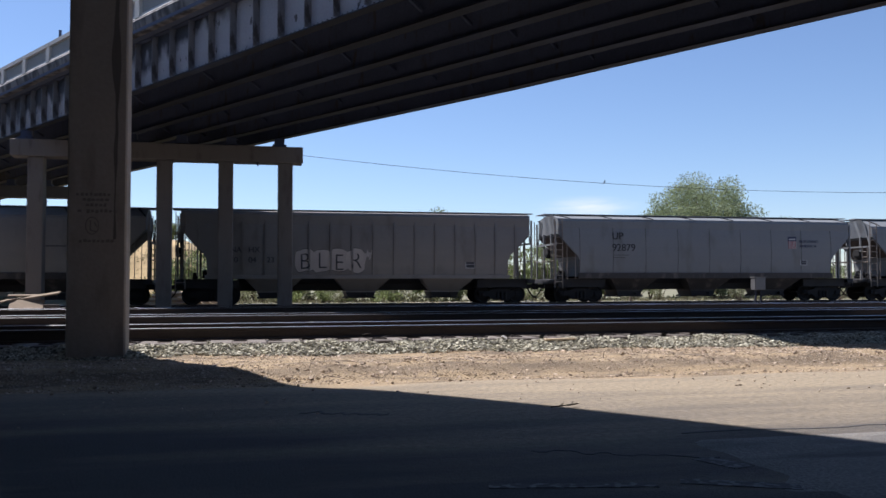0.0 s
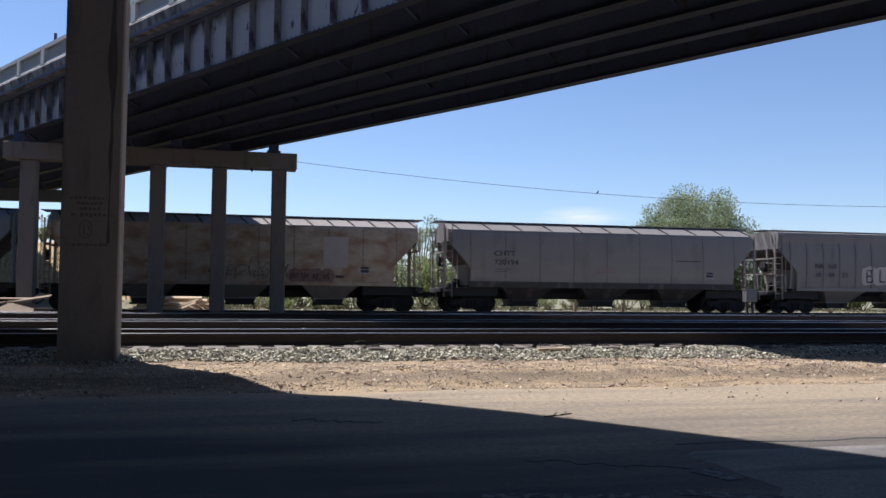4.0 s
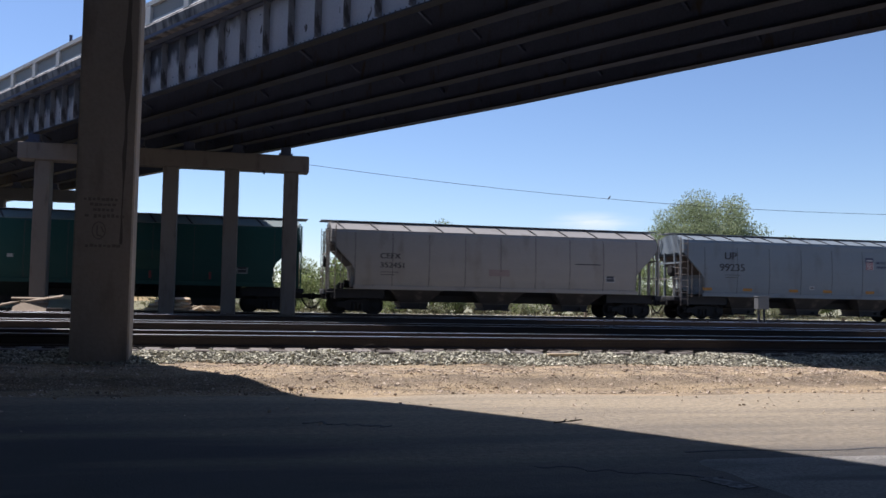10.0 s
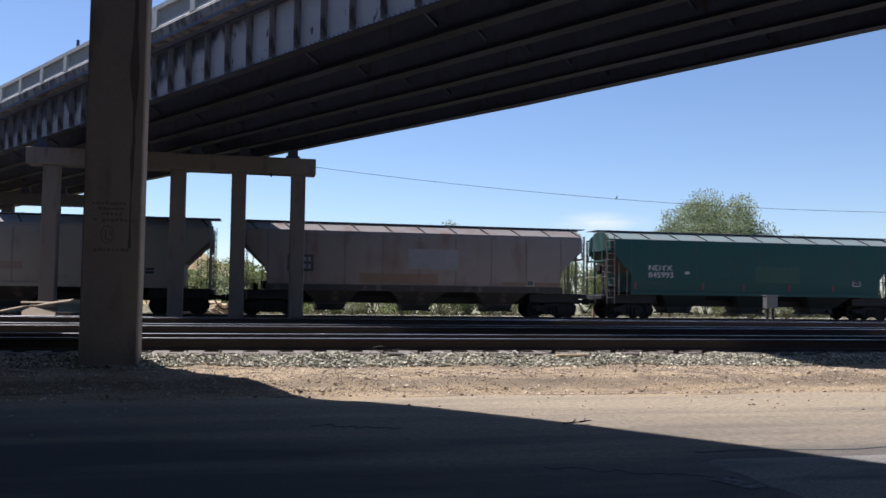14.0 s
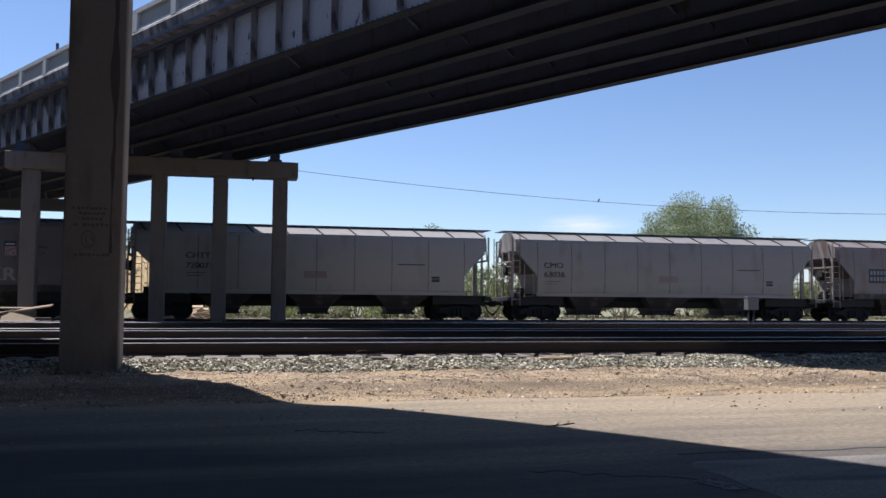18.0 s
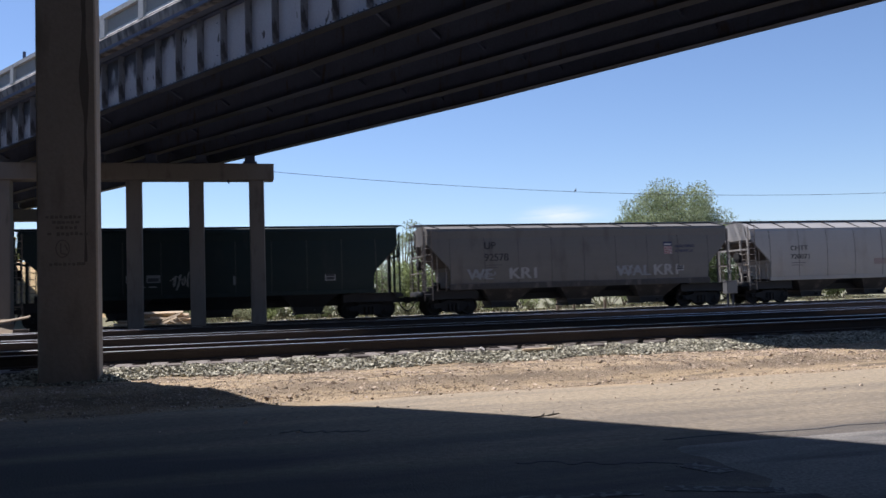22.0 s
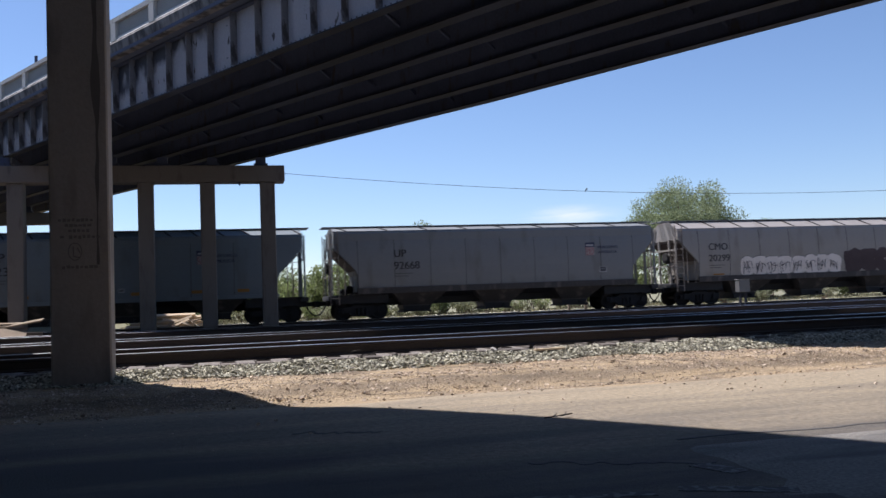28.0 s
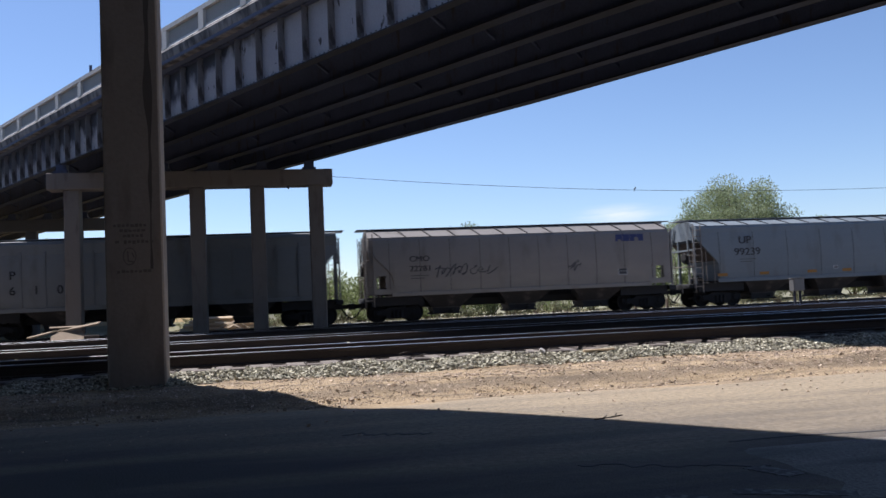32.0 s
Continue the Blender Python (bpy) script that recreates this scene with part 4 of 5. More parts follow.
tagged(new("rock", me), "pale rock on top of the ballast shoulder", "rock")


M_TWIG = plain("dead_stem", (0.085, 0.066, 0.05))


def twig(name, label, x, y, z, arms, r, size=1.0):
    b = bmn()
    for p, q in arms:
        rod(b, p, q, r, 5, r * 0.5)
    return solo(name, b, M_TWIG, label, "twig", m=pose(x, y, z) @ Matrix.Scale(size, 4))


twig("twig", "dry forked twig on the asphalt", 2.86, 7.48, 0.012, (((-0.22, 0.03, 0), (0.02, 0, 0.02)), ((0.02, 0, 0.02), (0.2, 0.05, 0.03)), ((0.0, 0, 0.02), (0.14, -0.06, 0.05)), ((-0.1, 0.01, 0.01), (-0.02, 0.07, 0.04)), ((0.08, 0.02, 0.02), (0.12, 0.08, 0.06))), 0.012, 0.65)
twig("dead_weed", "dry dead weed stem on the ballast shoulder", 1.72, 13.0, ground_z(1.6, 13.0) + 0.03, (((0, 0, 0), (0.1, 0, 0.16)), ((0.1, 0, 0.16), (0.28, 0.02, 0.2)), ((0.28, 0.02, 0.2), (0.36, 0, 0.16)), ((0.4, 0, 0.04), (0.75, 0.05, 0.13)), ((0.02, 0, 0), (0.4, 0, 0.04))), 0.008, 0.6)


# ---- the train ----
def speed_shift(t):
    """How far the train has rolled since the start."""
    return 7.93 * t + 0.01125 * t * t


TRAIN_Y, RAIL_TOP = TRACKS[3]
WHEEL_R = 0.457
SHELL_Z = (1.36, 1.75, 2.2, 2.45, 2.9, 3.3, 3.55, 3.85, 4.02, 4.14)
SHELL_Y = (1.49, 1.545, 1.585, 1.597, 1.60, 1.585, 1.565, 1.53, 1.50, 1.42)
SHELL_IN = (1.2, 1.2, 1.16, 1.02, 0.58, 0.22, 0.0, 0.0, 0.0, 0.0)  # how far the end is cut back at each height


def shell_mesh(half, eave=4.14):
    b = bmn()
    rings = []
    for s in (-1, 1):
        rows = []
        lift = (eave - 4.14) * 0.25  # a higher eave stands further out
        for z, y, cut in zip(SHELL_Z[:-2] + (eave - 0.12, eave), SHELL_Y[:-2] + (1.50 + lift, 1.42 + lift), SHELL_IN):
            x = s * (half - cut)
            rows.append((b.verts.new((x, -y, z)), b.verts.new((x, y, z))))
        rows.append((b.verts.new((s * half, -0.62, 4.53)), b.verts.new((s * half, 0.62, 4.53))))
        for r0, r1 in zip(rows, rows[1:]):
            b.faces.new((r0[0], r0[1], r1[1], r1[0]))
        rings.append(rows)
    lo, hi = rings
    for (a0, a1), (c0, c1), (d0, d1), (e0, e1) in zip(lo, lo[1:], hi, hi[1:]):
        b.faces.new((a0, d0, e0, c0))
        b.faces.new((a1, c1, e1, d1))
    b.faces.new((lo[-1][0], hi[-1][0], hi[-1][1], lo[-1][1]))
    b.faces.new((lo[0][0], lo[0][1], hi[0][1], hi[0][0]))
    return mesh_of("shell", b, None)


def roof_mesh(half, eave):
    """The two roof slopes and the flat between them, a thin sheet over the shell with a lip at the eaves."""
    y = 1.44 + (eave - 4.14) * 0.25
    b = prism(bmn(), ((-y, eave - 0.02), (-y, eave + 0.012), (-0.62, 4.56), (0.62, 4.56), (y, eave + 0.012), (y, eave - 0.02), (0.62, 4.535), (-0.62, 4.535)), lambda u, v, w: (w, u, v), -half, half)
    return mesh_of("roof", b, None)


def side_y(z):
    """Half the body's width at a height: the sides bulge at mid-height."""
    return float(np.interp(z, SHELL_Z, SHELL_Y))


def bay_mesh(top, foot):
    """One discharge bay: four slope sheets drawn in towards the outlet."""
    b = bmn()
    rings = [[b.verts.new((sx * x, sy * y, z)) for sx, sy in ((-1, -1), (1, -1), (1, 1), (-1, 1))]
             for x, y, z in ((top, side_y(1.36) - 0.01, 1.40), (top * 0.96, 1.44, 1.22), (foot, 0.80, 0.64), (foot, 0.80, 0.58))]
    for r0, r1 in zip(rings, rings[1:]):
        for i in range(4):
            b.faces.new((r0[i], r0[(i + 1) % 4], r1[(i + 1) % 4], r1[i]))
    b.faces.new(rings[0][::-1])
    b.faces.new(rings[-1])
    return mesh_of("hopper_bay", b, None)


def centre_sill_mesh(half):
    """The beam that runs through under the bays, with the ridge of slope sheets over it."""
    b = box(bmn(), -half + 2.4, half - 2.4, -0.28, 0.28, 0.66, 1.12, 0.02)
    prism(b, ((-1.25, 1.38), (1.25, 1.38), (0.28, 1.0), (-0.28, 1.0)), lambda u, v, w: (w, u, v), -half + 2.6, half - 2.6)
    return mesh_of("centre_sill", b, None)


def gate_mesh(size):
    b = prism(bmn(), ((-size, 0.60), (size, 0.60), (size * 0.86, 0.36), (-size * 0.86, 0.36)), lambda u, v, w: (u, w, v), -0.76, 0.76)
    box(b, -size * 0.98, size * 0.98, -0.80, 0.80, 0.29, 0.37, 0.012)
    for x in (-size * 0.9, size * 0.9):
        box(b, x - 0.05, x + 0.05, -0.92, 0.92, 0.27, 0.33)
    rod(b, (-size * 0.5, -1.0, 0.33), (-size * 0.5, 1.0, 0.33), 0.03, 6)
    rod(b, (size * 0.4, -1.02, 0.45), (size * 0.4, -0.7, 0.45), 0.06, 8)
    return mesh_of("outlet_gate", b, None)


def board_mesh(half):
    b = box(bmn(), -half, half, -0.27, 0.27, 0.008, 0.042)
    for s in (-1, 1):
        for i in range(6):
            y = -0.255 + i * 0.102
            box(b, *sorted((s * half, s * (half + 0.45))), y - 0.012, y + 0.012, 0.008, 0.042)
        box(b, *sorted((s * (half + 0.43), s * (half + 0.45))), -0.27, 0.27, 0.004, 0.046)
    return mesh_of("running_board", b, None)


def hatch_mesh(length):
    return mesh_of("hatch_cover", box(bmn(), -length / 2, length / 2, -0.33, 0.33, 4.53, 4.62, 0.02), None)


def bracket_mesh(eave):
    b = beam(bmn(), (0.34, -1.44 - (eave - 4.14) * 0.25, eave + 0.02), (-0.02, -0.64, 4.59), 0.06, 0.045)
    beam(b, (0, -0.66, 4.58), (0, -0.2, 4.59), 0.06, 0.03)
    return mesh_of("roof_bracket", b, None)


def rib_mesh(w, d):
    b = bmn()
    for (z0, y0), (z1, y1) in zip(list(zip(SHELL_Z, SHELL_Y))[:9], list(zip(SHELL_Z, SHELL_Y))[1:9]):
        vs = [b.verts.new(p) for p in ((-w, -y0 - d, z0), (w, -y0 - d, z0), (w, -y1 - d, z1), (-w, -y1 - d, z1),
                                       (-w, -y0 + 0.01, z0), (w, -y0 + 0.01, z0), (w, -y1 + 0.01, z1), (-w, -y1 + 0.01, z1))]
        for q in ((0, 1, 2, 3), (0, 3, 7, 4), (1, 5, 6, 2)):
            b.faces.new([vs[i] for i in q])
    return mesh_of("rib", b, None)


def sill_mesh(half, top):
    return mesh_of("side_sill", box(bmn(), -half + 1.1, half - 1.1, -0.05, 0.05, 1.24, top, 0.01), None)


def ladder_mesh(z0, z1, w):
    b = bmn()
    for x in (-w / 2, w / 2):
        rod(b, (x, 0, z0), (x, 0, z1), 0.026, 6)
    k = int((z1 - z0) / 0.36)
    for i in range(1, k + 1):
        z = z0 + i * (z1 - z0) / (k + 1)
        rod(b, (-w / 2, 0, z), (w / 2, 0, z), 0.018, 5)
    return mesh_of("ladder", b, None)


def frame_mesh():
    """Cast side frame of a truck with its journal boxes and springs."""
    b = prism(bmn(), ((-1.15, 0.36), (-1.15, 0.58), (-0.62, 0.62), (-0.38, 0.74), (0.38, 0.74), (0.62, 0.62), (1.15, 0.58), (1.15, 0.36), (0.68, 0.36), (0.42, 0.16), (-0.42, 0.16), (-0.68, 0.36)),
              lambda u, v, w: (u, w, v), -0.09, 0.09)
    for x in (-0.889, 0.889):
        rod(b, (x, -0.16, 0.457), (x, 0.1, 0.457), 0.13, 10)
    for x in (-0.2, 0, 0.2):
        rod(b, (x, -0.13, 0.22), (x, -0.13, 0.56), 0.075, 8)
    return mesh_of("side_frame", b, M_TRUCK)


def bolster_mesh():
    b = box(bmn(), -0.22, 0.22, -1.05, 1.05, 0.42, 0.72, 0.03)
    rod(b, (0, 0, 0.7), (0, 0, 0.86), 0.2, 12)
    return mesh_of("bolster", b, M_TRUCK)


def wheelset_mesh():
    b = bmn()
    rod(b, (0, -1.05, 0), (0, 1.05, 0), 0.075, 10)
    for s in (-1, 1):
        def ring(r, y):
            return [b.verts.new((r * math.cos(a * math.tau / 24), y * s, r * math.sin(a * math.tau / 24))) for a in range(24)]
        rs = [ring(0.10, 0.83), ring(0.13, 0.80), ring(0.36, 0.775), ring(0.40, 0.82), ring(0.457, 0.815), ring(0.457, 0.71), ring(0.485, 0.695), ring(0.40, 0.69), ring(0.13, 0.70)]
        for r0, r1 in zip(rs, rs[1:]):
            for i in range(24):
                b.faces.new((r0[i], r0[(i + 1) % 24], r1[(i + 1) % 24], r1[i]))
        for a in range(3):
            box(b, 0.05 * math.cos(a * 2.1) - 0.018, 0.05 * math.cos(a * 2.1) + 0.018, *sorted((s * 1.04, s * 1.065)), 0.05 * math.sin(a * 2.1) - 0.018, 0.05 * math.sin(a * 2.1) + 0.018)
    return mesh_of("wheelset", b, M_WHEEL)


WHEELS, CARS = [], []
M_SEAM = mat("grimy_seam", (0.075, 0.07, 0.065), 0.8, vary=0.4, scale=1.5, fine=20, bump=0.1)
M_LADDER = mat("worn_ladder_steel", (0.20, 0.168, 0.14), 0.7, vary=0.3, scale=2, fine=20, bump=0.1)
# grime on the bays; on tall sills it stands for shade low down
M_GRIME_SHADE = mat("grimy_shaded_hopper", (0.060, 0.053, 0.048), 0.9, vary=0.35, scale=0.8, fine=14, bump=0.1, stain=(0.16, 0.135, 0.11), stain_at=(0.55, 0.75), stain_scale=0.9, streak=3)
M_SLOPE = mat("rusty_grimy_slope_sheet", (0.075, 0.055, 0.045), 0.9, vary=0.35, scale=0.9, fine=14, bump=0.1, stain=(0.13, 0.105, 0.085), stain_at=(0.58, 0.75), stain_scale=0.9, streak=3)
M_BOARD = mat("galvanised_roof_walk", (0.26, 0.255, 0.25), 0.7, 0.0, vary=0.25, scale=2, fine=20, bump=0.1)
FONT_TURN = pose(0, 0, 0, 90)


def lettering(text, x, z, height, parent, material, y=-1.606, label="", align="LEFT", stretch=1.0, weight=0.026, swell=0.0):
    cu = bpy.data.curves.new("text", "FONT")
    cu.body, cu.size, cu.align_x, cu.extrude, cu.offset = text, height / 0.72, align, 0.001, swell * height
    tmp = bpy.data.objects.new("text", cu)
    scene.collection.objects.link(tmp)
    bpy.context.view_layer.update()
    me = bpy.data.meshes.new_from_object(tmp.evaluated_get(bpy.context.evaluated_depsgraph_get()))
    bpy.data.objects.remove(tmp)
    # strokes thickened by two more passes beside the first
    bm = bmesh.new()
    for k in (-1, 0, 1):
        n0 = len(bm.verts)
        bm.from_mesh(me)
        bm.verts.ensure_lookup_table()
        for v in bm.verts[n0:]:
            v.co += Vector((k * weight * height, 0, k * 0.0012))
    bm.to_mesh(me)
    bm.free()
    me.materials.clear()
    me.materials.append(material)
    return put("lettering", me, parent, pose(x, y, z) @ FONT_TURN @ Matrix.Diagonal((stretch, 1, 1, 1)), label or "stencilled reporting mark and number")


def truck(parent, x):
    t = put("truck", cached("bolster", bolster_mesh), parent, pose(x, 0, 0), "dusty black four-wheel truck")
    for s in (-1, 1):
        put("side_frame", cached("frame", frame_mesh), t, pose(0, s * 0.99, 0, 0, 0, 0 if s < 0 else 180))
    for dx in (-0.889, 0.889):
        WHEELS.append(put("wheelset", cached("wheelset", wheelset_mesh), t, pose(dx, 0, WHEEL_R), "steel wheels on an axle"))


def hopper_car(spec):
    """A covered hopper car. Its origin is at rail height under its middle."""
    u0, u1 = spec["ends"]
    pitch = u1 - u0
    half = pitch / 2 - 0.77
    paint, dirt = spec["paint"], spec.get("roof", spec["paint"])
    car = thing("covered_hopper_car", spec["label"], "freight car", pose((u0 + u1) / 2, TRAIN_Y, RAIL_TOP), "cars of the freight train")
    CARS.append((car, (u0 + u1) / 2))
    key = round(half, 2)

    def add(name, key2, build, m=None, material=paint, label=""):
        me2 = cached(key2, build)
        if not me2.materials:
            me2.materials.append(M_BLACK)
        return put(name, me2, car, m, label, material)

    tall = spec.get("tall", False)
    eave = 4.44 if tall else spec.get("eave", 4.14)
    add("shell", ("shell", key, eave), lambda: shell_mesh(half, eave), None, paint, spec.get("shell", ""))
    add("roof", ("roof", key, eave), lambda: roof_mesh(half, eave), None, dirt, spec.get("roof_label", ""))
    bays = spec.get("bays", 3)
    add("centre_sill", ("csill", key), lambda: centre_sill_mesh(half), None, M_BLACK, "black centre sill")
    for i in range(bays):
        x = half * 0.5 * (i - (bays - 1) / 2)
        add("hopper_bay", "bay", lambda: bay_mesh(1.38, 0.74), pose(x, 0, 0), spec.get("under", M_GRIME_SHADE), "grimy tapered discharge bay")
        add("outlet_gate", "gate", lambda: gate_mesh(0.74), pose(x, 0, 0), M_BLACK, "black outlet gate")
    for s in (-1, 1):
        # these sills rise higher and dark, painting the shade where the side turns under
        grimy = spec.get("under") is M_GRIME_SHADE
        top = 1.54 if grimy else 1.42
        add("side_sill", ("sill", key, top), lambda: sill_mesh(half, top), pose(0, s * 1.555, 0), M_GRIME_SHADE if grimy else paint, "side sill darkened for the shade low on the side" if grimy else "")
        add("running_board", ("board", key), lambda: board_mesh(half), pose(0, s * 0.42, 4.60), spec.get("board", M_BOARD), "steel grating roof walk")
        n = spec.get("ribs", 9)
        w, d = spec.get("rib", (0.013, 0.008))
        for i in range(n):
            add("rib", ("rib", w, d), lambda: rib_mesh(w, d), pose(-half + 0.25 + (2 * half - 0.5) * (i + 0.5) / n, 0, 0, 0, 0, 0 if s < 0 else 180), paint if w > 0.03 else spec.get("seam", M_SEAM))
        nb = spec.get("brackets", 10)
        for i in range(0 if tall else nb + 1):
            add("roof_bracket", ("bracket", eave), lambda: bracket_mesh(eave), pose(-half + 0.3 + (2 * half - 0.7) * i / nb, 0, 0, 0, 0, 0 if s < 0 else 180), M_BLACK)
    nh = 4
    for i in range(nh):
        l = (2 * half - 0.8) / nh
        add("hatch_cover", ("hatch", round(l, 2)), lambda: hatch_mesh(l - 0.08), pose(-half + 0.4 + l * (i + 0.5), 0, 0), dirt, "long roof hatch cover")
    # ends: platform, posts, ladders, coupler
    for s in (-1, 1):
        def end_mesh():
            b = box(bmn(), half - 0.1, half + 0.28, -1.5, 1.5, 0.98, 1.2, 0.02)
            box(b, half - 2.7, half - 0.1, -1.25, 1.25, 0.80, 1.2)
            box(b, half - 3.2, half + 0.3, -0.25, 0.25, 0.72, 1.05)
            box(b, half - 2.4, half + 0.05, -1.45, 1.45, 1.2, 1.235)
            return mesh_of("end_platform", b, None)
        turn = pose(0, 0, 0, 0, 0, 0 if s > 0 else 180)
        add("end_platform", ("endp", key), end_mesh, turn, M_BLACK, "black underframe and end platform")

        def post_at(x, y, z0, z1, w):
            return lambda: mesh_of("end_post", beam(bmn(), (x, y, z0), (x, y, z1), w, w), None)
        for y in (-1.45, 1.45):
            add("corner_post", ("cpost", key, y), post_at(half + 0.12, y, 1.2, 4.2, 0.08), turn, spec.get("metal", paint))
            for dx, top in ((0.5, 3.1),) if s > 0 else ((0.5, 3.1), (0.95, 2.75)):
                add("handrail_post", ("hpost", key, y, dx), post_at(half - dx, y * 1.03, 1.2, top, 0.035), turn, M_LADDER)
            add("end_stanchion", ("stan", key, y), post_at(half + 0.02, y * 0.4, 1.2, 3.6, 0.1), turn, spec.get("metal", paint))
        add("grab_rail", ("grab", key), lambda: mesh_of("grab_rail", rod(bmn(), (half + 0.2, -1.45, 2.15), (half + 0.2, 1.45, 2.15), 0.025, 6), None), turn, M_LADDER)

        def brake_mesh():
            b = bmn()
            rod(b, (half + 0.2, 0.5, 2.6), (half + 0.3, 0.5, 2.6), 0.28, 14)
            box(b, half + 0.02, half + 0.22, 0.35, 0.65, 2.3, 2.75, 0.02)
            return mesh_of("brake_wheel", b, None)
        if s < 0:
            add("brake_wheel", ("brake", key), brake_mesh, turn, M_TRUCK, "hand brake wheel and housing")

        if s < 0:
            add("air_reservoir", ("res", key), lambda: mesh_of("air_reservoir", rod(bmn(), (half - 1.9, -0.9, 1.5), (half - 0.9, -0.9, 1.5), 0.2, 12), None), turn, M_TRUCK, "grimy air reservoir")
            add("brake_cylinder", ("cyl", key), lambda: mesh_of("brake_cylinder", rod(bmn(), (half - 0.6, -0.6, 1.37), (half - 0.6, -0.1, 1.37), 0.13, 10), None), turn, M_TRUCK)
            add("valve_box", ("valve", key), lambda: mesh_of("valve_box", box(bmn(), half - 0.75, half - 0.5, 0.2, 0.55, 1.235, 1.55, 0.03), None), turn, M_TRUCK)

        def sheet_mesh():
            b = prism(bmn(), ((half - 0.06, 3.36), (half - 0.02, 3.42), (half - 2.25, 1.30), (half - 2.25, 1.22)), lambda u, v, w: (u, w, v), -1.5, 1.5)
            return mesh_of("slope_sheet", b, None)
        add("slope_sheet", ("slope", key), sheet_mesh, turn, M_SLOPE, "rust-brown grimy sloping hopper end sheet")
        def coupler_mesh():
            b = box(bmn(), half + 0.2, half + 0.68, -0.09, 0.09, 0.75, 0.95, 0.02)
            box(b, half + 0.60, half + 0.768, -0.17, 0.12, 0.68, 1.0, 0.04)
            for (xa, za), (xb, zb) in (((0.25, 0.78), (0.38, 0.52)), ((0.38, 0.52), (0.55, 0.32)), ((0.55, 0.32), (0.765, 0.25))):
                rod(b, (half + xa, -0.35, za), (half + xb, -0.35, zb), 0.035, 6)
            return mesh_of("coupler", b, None)
        add("coupler", ("coupler", key), coupler_mesh, turn, M_TRUCK, "black coupler with air hose")
        for y in (-1.52, 1.52):
            if s * y < 0 and s > 0:
                continue
            add("side_ladder", "ladder_side", lambda: ladder_mesh(0.75, 4.35, 0.42), pose(s * (half - 0.0), y * 1.06, 0), M_LADDER, "steel side ladder")
        for y in (-1, 1):
            add("end_brace", ("brace", key, y), lambda: mesh_of("end_brace", beam(bmn(), (half + 0.06, y * 1.42, 3.0), (half + 0.06, y * 0.95, 4.35), 0.05, 0.07), None), turn)
        add("end_crossbar", ("cross", key), lambda: mesh_of("end_crossbar", beam(bmn(), (half + 0.08, -1.46, 3.02), (half + 0.08, 1.46, 3.02), 0.07, 0.09), None), turn)
        if s < 0:
            add("end_ladder", "ladder_end", lambda: ladder_mesh(1.2, 3.05, 0.42), pose(s * (half + 0.16), -1.1, 0, 0, 0, 90), M_LADDER, "steel end ladder")
        truck(car, s * (half - 1.38))
    spec.get("detail", lambda c, h: None)(car, half)
    return car


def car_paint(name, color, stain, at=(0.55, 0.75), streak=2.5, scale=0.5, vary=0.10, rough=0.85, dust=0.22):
    """Car paint with streaks of dirt; a pale tint low down paints in ground bounce and track dust."""
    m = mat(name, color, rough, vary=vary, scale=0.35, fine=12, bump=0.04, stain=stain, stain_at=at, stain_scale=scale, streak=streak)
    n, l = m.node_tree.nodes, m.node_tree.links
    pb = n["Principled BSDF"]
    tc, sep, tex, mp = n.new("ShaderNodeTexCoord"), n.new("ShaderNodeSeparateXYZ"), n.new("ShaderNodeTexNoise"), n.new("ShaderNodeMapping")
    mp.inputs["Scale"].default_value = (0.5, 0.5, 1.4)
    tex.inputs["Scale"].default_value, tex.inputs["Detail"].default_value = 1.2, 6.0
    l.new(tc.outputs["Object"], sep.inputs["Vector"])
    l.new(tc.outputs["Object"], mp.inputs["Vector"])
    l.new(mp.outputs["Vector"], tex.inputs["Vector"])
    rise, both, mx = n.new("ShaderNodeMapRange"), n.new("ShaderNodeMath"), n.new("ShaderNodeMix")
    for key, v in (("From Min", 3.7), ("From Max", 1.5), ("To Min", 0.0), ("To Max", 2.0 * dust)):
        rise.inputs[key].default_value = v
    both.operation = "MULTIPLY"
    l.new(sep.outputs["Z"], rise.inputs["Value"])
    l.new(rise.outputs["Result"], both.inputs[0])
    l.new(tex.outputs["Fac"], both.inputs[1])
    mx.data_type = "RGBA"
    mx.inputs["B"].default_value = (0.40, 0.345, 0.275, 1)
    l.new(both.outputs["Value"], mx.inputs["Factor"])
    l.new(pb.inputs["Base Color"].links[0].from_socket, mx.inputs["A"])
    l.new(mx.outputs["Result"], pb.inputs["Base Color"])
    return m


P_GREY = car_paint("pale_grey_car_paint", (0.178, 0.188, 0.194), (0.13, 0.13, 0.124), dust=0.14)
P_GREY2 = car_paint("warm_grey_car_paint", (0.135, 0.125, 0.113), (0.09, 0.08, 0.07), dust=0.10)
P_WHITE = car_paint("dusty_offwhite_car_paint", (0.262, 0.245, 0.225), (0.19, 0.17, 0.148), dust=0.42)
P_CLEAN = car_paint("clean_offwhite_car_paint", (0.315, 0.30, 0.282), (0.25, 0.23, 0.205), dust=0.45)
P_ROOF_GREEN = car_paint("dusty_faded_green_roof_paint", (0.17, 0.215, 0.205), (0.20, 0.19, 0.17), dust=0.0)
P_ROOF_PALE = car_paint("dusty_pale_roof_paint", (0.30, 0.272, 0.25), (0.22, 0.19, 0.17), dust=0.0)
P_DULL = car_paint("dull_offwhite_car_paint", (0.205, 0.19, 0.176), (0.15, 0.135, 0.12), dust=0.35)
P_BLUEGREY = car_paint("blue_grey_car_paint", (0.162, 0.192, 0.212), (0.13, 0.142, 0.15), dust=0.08)
